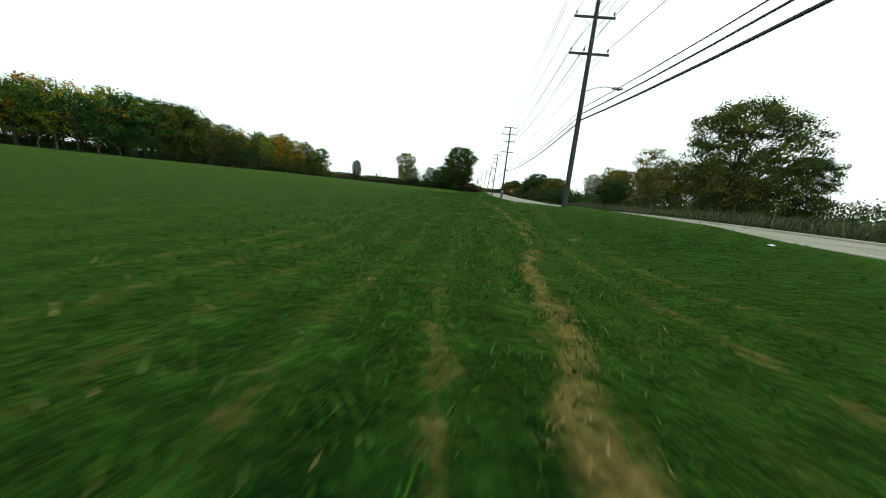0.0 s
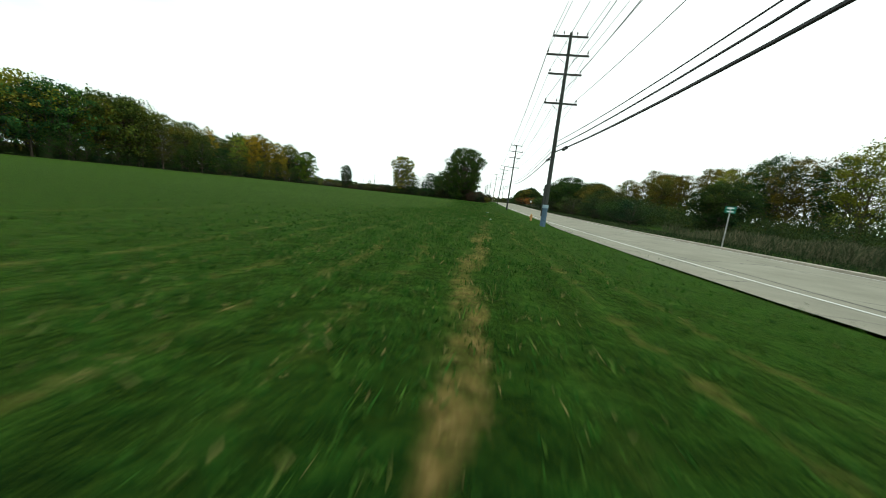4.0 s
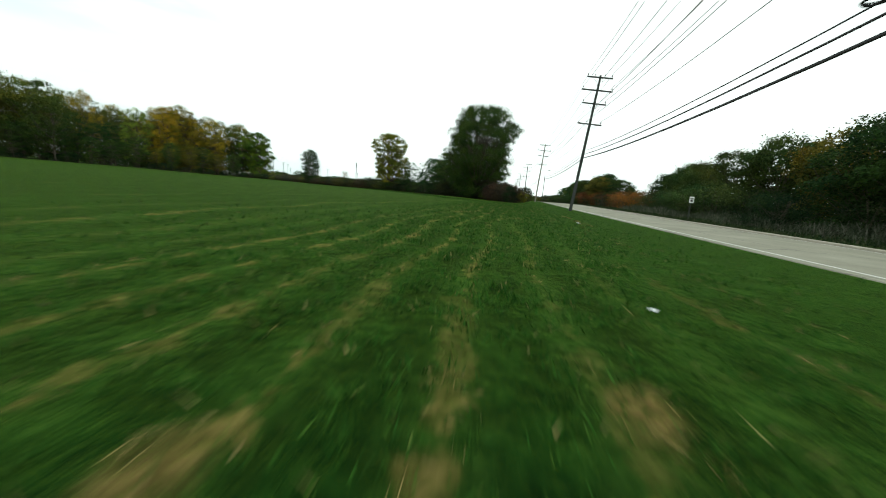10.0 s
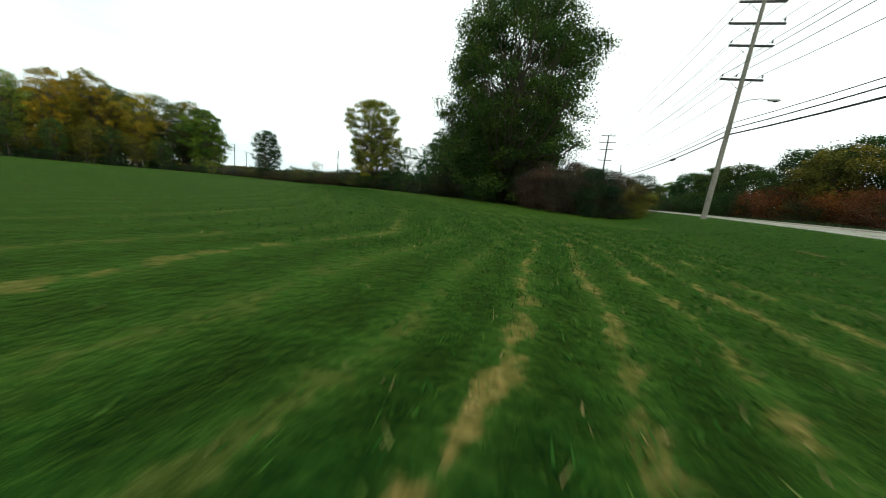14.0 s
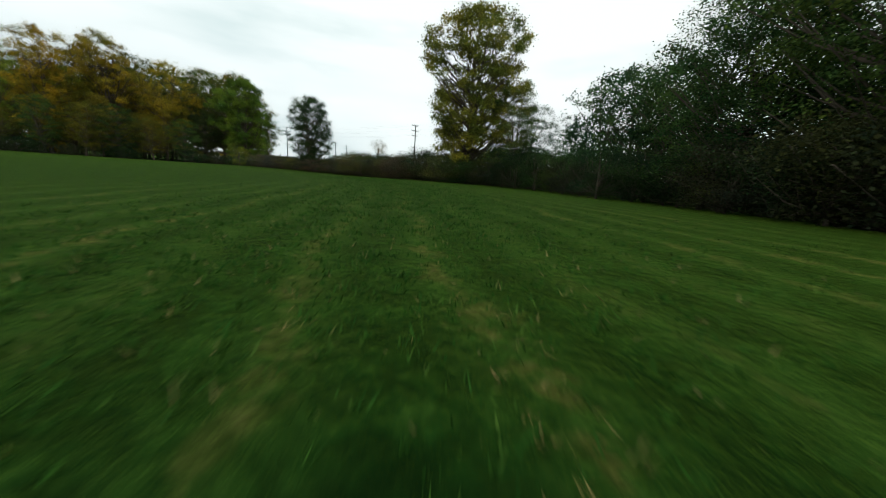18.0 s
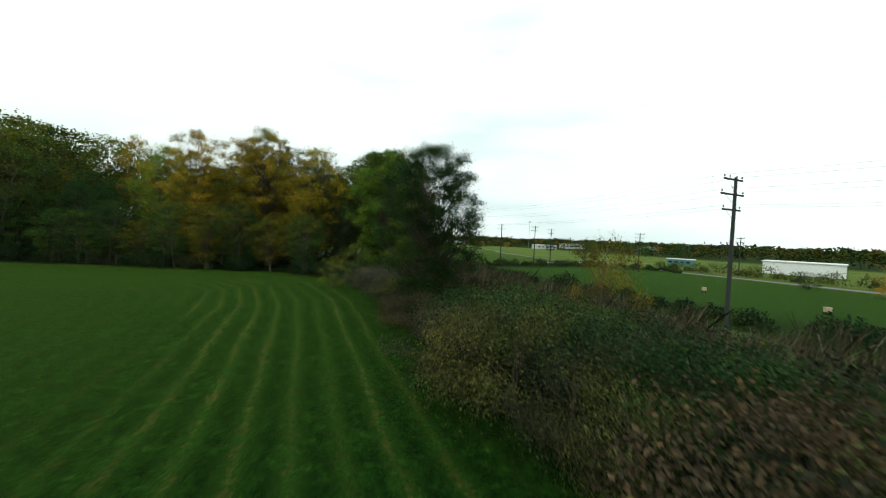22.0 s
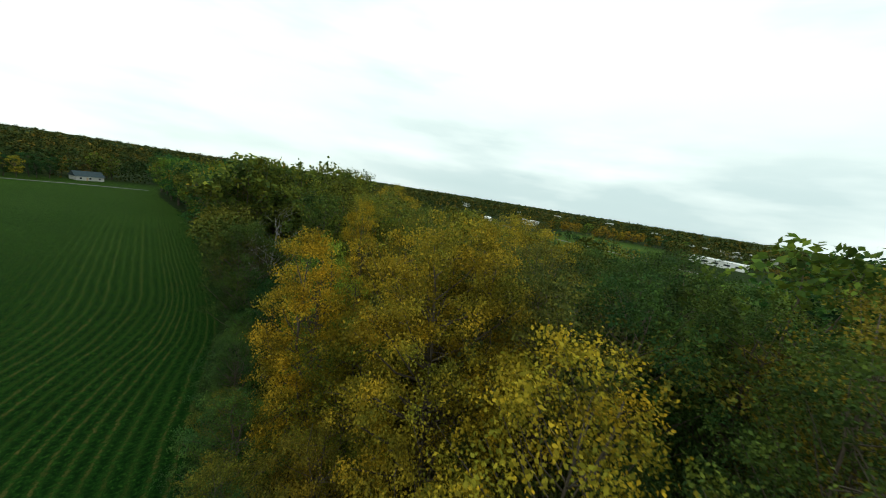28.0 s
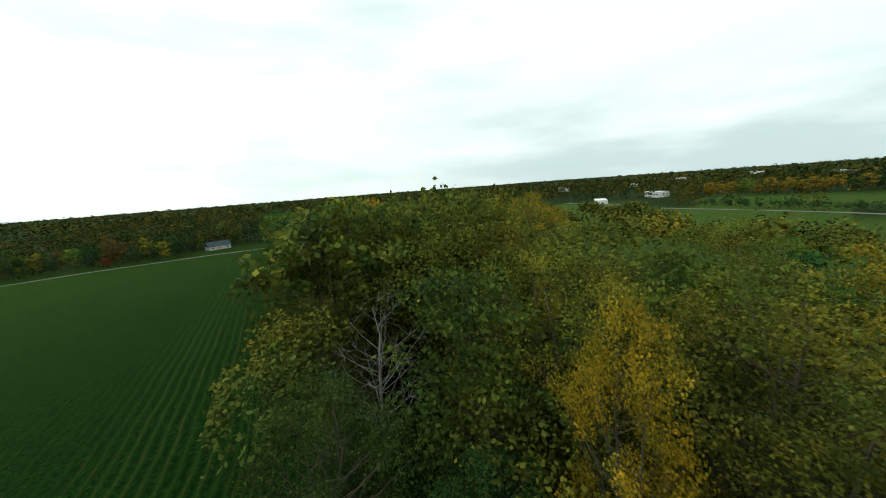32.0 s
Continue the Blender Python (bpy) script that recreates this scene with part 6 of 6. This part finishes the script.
def street_sign(x, y):
    ob = tagged(new("street_sign"), "two green street name signs crossed on a steel post", "street sign")
    ob.matrix_world = pose(x, y, float(land(x, y)), 0, 0, 12)
    part("post", rod_bm([(0, 0, -0.1), (0, 0, 2.75)], 0.035, 8), M_STEEL, ob)
    for k, (a, z) in enumerate(((0, 2.45), (90, 2.68))):
        bm = box_bm(0.78, 0.015, 0.20, (0, 0, z), 0.004)
        bmesh.ops.rotate(bm, verts=bm.verts, cent=(0, 0, 0), matrix=Matrix.Rotation(radians(a), 3, 'Z'))
        plate = part("sign_plate", bm, M_SIGN, ob, "green name plate")
        bm = box_bm(0.50, 0.020, 0.07, (0, 0, z))
        bmesh.ops.rotate(bm, verts=bm.verts, cent=(0, 0, 0), matrix=Matrix.Rotation(radians(a), 3, 'Z'))
        part("lettering_bar", bm, M_WHITE, plate, "pale bar where the writing cannot be read")
    return ob


street_sign(16.2, 47.4)


def road_sign(x, y):
    ob = tagged(new("road_sign"), "small white traffic sign on a wooden post", "traffic sign")
    ob.matrix_world = pose(x, y, float(land(x, y)), 0, 0, 8)
    part("post", box_bm(0.07, 0.07, 2.5, (0, 0, 1.2), 0.006), M_POLE, ob)
    plate = part("sign_plate", box_bm(0.45, 0.015, 0.6, (0, -0.045, 2.15), 0.004), M_WHITE, ob, "white plate")
    part("lettering_bar", box_bm(0.30, 0.006, 0.10, (0, -0.056, 2.25)), M_CABLE, plate)
    part("lettering_bar", box_bm(0.24, 0.006, 0.16, (0, -0.056, 2.05)), M_CABLE, plate)
    return ob


road_sign(17.0, 142.1)


def litter(name, x, y, size, material, label, seed):
    """A crumpled scrap lying on the grass."""
    r = random.Random(seed)
    bm = bmesh.new()
    bmesh.ops.create_grid(bm, x_segments=4, y_segments=4, size=size)
    for v in bm.verts:
        v.co.z += r.uniform(0, size * 0.5)
        v.co.x *= r.uniform(0.7, 1.1)
        v.co.y *= r.uniform(0.5, 1.0)
    me = bpy.data.meshes.new(name)
    bmesh.ops.solidify(bm, geom=bm.faces[:], thickness=0.003)
    bm.to_mesh(me)
    bm.free()
    me.materials.append(material)
    ob = new(name, me)
    ob.matrix_world = pose(x, y, float(land(x, y)) + 0.02, 0, 0, r.uniform(0, 360))
    return tagged(ob, label, "litter")


litter("paper_scrap", 5.2, -9.0, 0.07, M_PAPER, "white scrap of paper lying in the verge", 1)
litter("paper_scrap", 3.2, 16.0, 0.15, M_PAPER, "crumpled white paper lying in the grass", 2)
litter("paper_scrap", 0.75, 46.6, 0.07, M_PAPER, "small white scrap on the bare swath line", 3)
litter("plastic_wrapper", 1.0, 74.2, 0.11, M_BLUE, "blue plastic wrapper lying in the grass", 4)
litter("paper_scrap", 1.25, 73.8, 0.11, M_PAPER, "white crumpled wrapper lying in the grass", 5)
litter("paper_scrap", 1.0, 108.5, 0.05, M_PAPER, "white scrap lying in the grass", 6)
litter("paper_scrap", 2.9, 122.5, 0.09, M_PAPER, "white scrap lying in the grass", 7)


def field_box(x, y, turn):
    ob = tagged(new("field_box"), "weathered tan wooden box on short legs in the green field", "box")
    ob.matrix_world = pose(x, y, float(land(x, y)), 0, 0, turn)
    part("body", box_bm(0.55, 0.45, 0.5, (0, 0, 0.62), 0.03), M_TAN, ob)
    part("lid", box_bm(0.62, 0.52, 0.05, (0, 0, 0.893), 0.02), M_TAN, ob, "pale lid")
    for sx in (-0.22, 0.22):
        for sy in (-0.17, 0.17):
            part("leg", box_bm(0.08, 0.08, 0.42, (sx, sy, 0.19)), M_POLE, ob)
    return ob


field_box(-98.5, 301.5, 20)
field_box(-83.7, 297.5, -15)


# ---- buildings ----
def house(x, y, sx, sy, wall_h, roof_h, turn, roof_mat, wall_mat, label, windows=3):
    ob = tagged(new("house"), label, "house")
    ob.matrix_world = pose(x, y, float(land(x, y)) - 0.1, 0, 0, turn)
    part("wall", box_bm(sx, sy, wall_h, (0, 0, wall_h / 2)), wall_mat, ob)
    bm = bmesh.new()
    ex, ey = sx / 2 + 0.5, sy / 2 + 0.5
    vs = [bm.verts.new(p) for p in ((-ex, -ey, wall_h), (ex, -ey, wall_h), (ex, ey, wall_h), (-ex, ey, wall_h), (-ex, 0, wall_h + roof_h), (ex, 0, wall_h + roof_h))]
    for q in ((0, 1, 5, 4), (2, 3, 4, 5), (1, 2, 5), (3, 0, 4), (3, 2, 1, 0)):
        bm.faces.new([vs[i] for i in q])
    part("roof", bm, roof_mat, ob)
    for side in (-1, 1):
        for k in range(windows):
            px = (k + 0.5) / windows * sx - sx / 2
            w = part("window", box_bm(1.3, 0.12, 1.3, (px, side * (sy / 2 + 0.02), wall_h * 0.55)), M_WHITE, ob, "white window frame")
            part("pane", box_bm(1.1, 0.04, 1.1, (px, side * (sy / 2 + 0.085), wall_h * 0.55)), M_GLASS, w)
    part("door", box_bm(0.95, 0.08, 2.05, (sx * 0.1, sy / 2 + 0.03, 1.1)), M_TAN, ob)
    return ob


house(-172, -78, 14, 8.5, 2.8, 3.2, 14, M_ROOF, M_SIDING, "small house with a blue-grey shingle roof at the field's end")
house(-222, -70, 11, 8, 2.8, 2.8, 30, M_ROOF, M_WHITE, "white house among trees beyond the field")
house(-240, -52, 12, 8, 3.0, 2.6, -10, M_ROOF, M_WHITE, "white house among trees beyond the field")


def hall(x, y, sx, sy, h, turn, wall_mat, label, bays=6, roof_mat=None):
    """A long low flat-roofed hall with bays of windows and a roof rim."""
    ob = tagged(new("hall"), label, "building")
    ob.matrix_world = pose(x, y, float(land(x, y)) - 0.1, 0, 0, turn)
    part("wall", box_bm(sx, sy, h, (0, 0, h / 2)), wall_mat, ob)
    part("roof", box_bm(sx + 0.6, sy + 0.6, 0.35, (0, 0, h + 0.18), 0.05), roof_mat or M_WHITE, ob)
    for k in range(bays):
        px = (k + 0.5) / bays * sx - sx / 2
        part("window", box_bm(sx / bays * 0.55, 0.10, h * 0.28, (px, -(sy / 2 + 0.02), h * 0.55)), M_GLASS, ob)
    return ob


hall(-117, 384, 17, 10, 3.8, 18, M_WHITE, "long low white hall with a pale roof beyond the lane", 0)
hall(-152, 383, 8.5, 3.2, 2.3, 8, M_TEAL, "low teal and white shed behind the meadow", 4)
for x, y, sx, sy, h, t in ((-628, 58, 28, 14, 7, 50), (-545, 26, 34, 12, 4, 30), (-945, -95, 26, 14, 8, 40), (-552, 284, 44, 22, 6, 75), (-785, 290, 60, 24, 7, 80), (-624, 474, 48, 20, 5, 85), (-500, 450, 24, 14, 5, 70),
                           (-414, 392, 26, 10, 4, 62), (-336, 468, 22, 10, 4, 85), (-382, 549, 26, 14, 6, 80), (-404, 716, 40, 18, 6, 80), (-880, -220, 40, 20, 9, 40), (-1100, 200, 50, 22, 9, 30), (-1300, 60, 44, 24, 12, 10), (-1150, -60, 30, 20, 10, 20), (-830, 350, 50, 22, 7, 75)):
    hall(x, y, sx, sy, h, t, M_WHITE if rng.random() < 0.7 else M_SIDING, "distant pale flat-roofed building among trees", 5)


def mast(x, y, h):
    ob = tagged(new("light_mast"), "tall thin floodlight mast far away", "mast")
    ob.matrix_world = pose(x, y, float(land(x, y)))
    part("pole", rod_bm([(0, 0, -0.2), (0, 0, h)], 0.22, 6), M_STEEL, ob)
    part("lamp_rack", box_bm(5.0, 0.5, 1.2, (0, 0, h), 0.1), M_STEEL, ob)
    return ob


mast(-447, 534, 34)


def water_tower(x, y):
    ob = tagged(new("water_tower"), "distant white water tower above the trees", "water tower")
    ob.matrix_world = pose(x, y, float(land(x, y)))
    part("stem", lathe_bm([(4, 0), (2, 6), (1.8, 26), (4, 30)], 16), M_WHITE, ob)
    part("tank", lathe_bm([(4, 29), (9, 32), (10, 36), (8, 40), (3, 42)], 20), M_WHITE, ob)
    return ob


water_tower(-1500, 560)
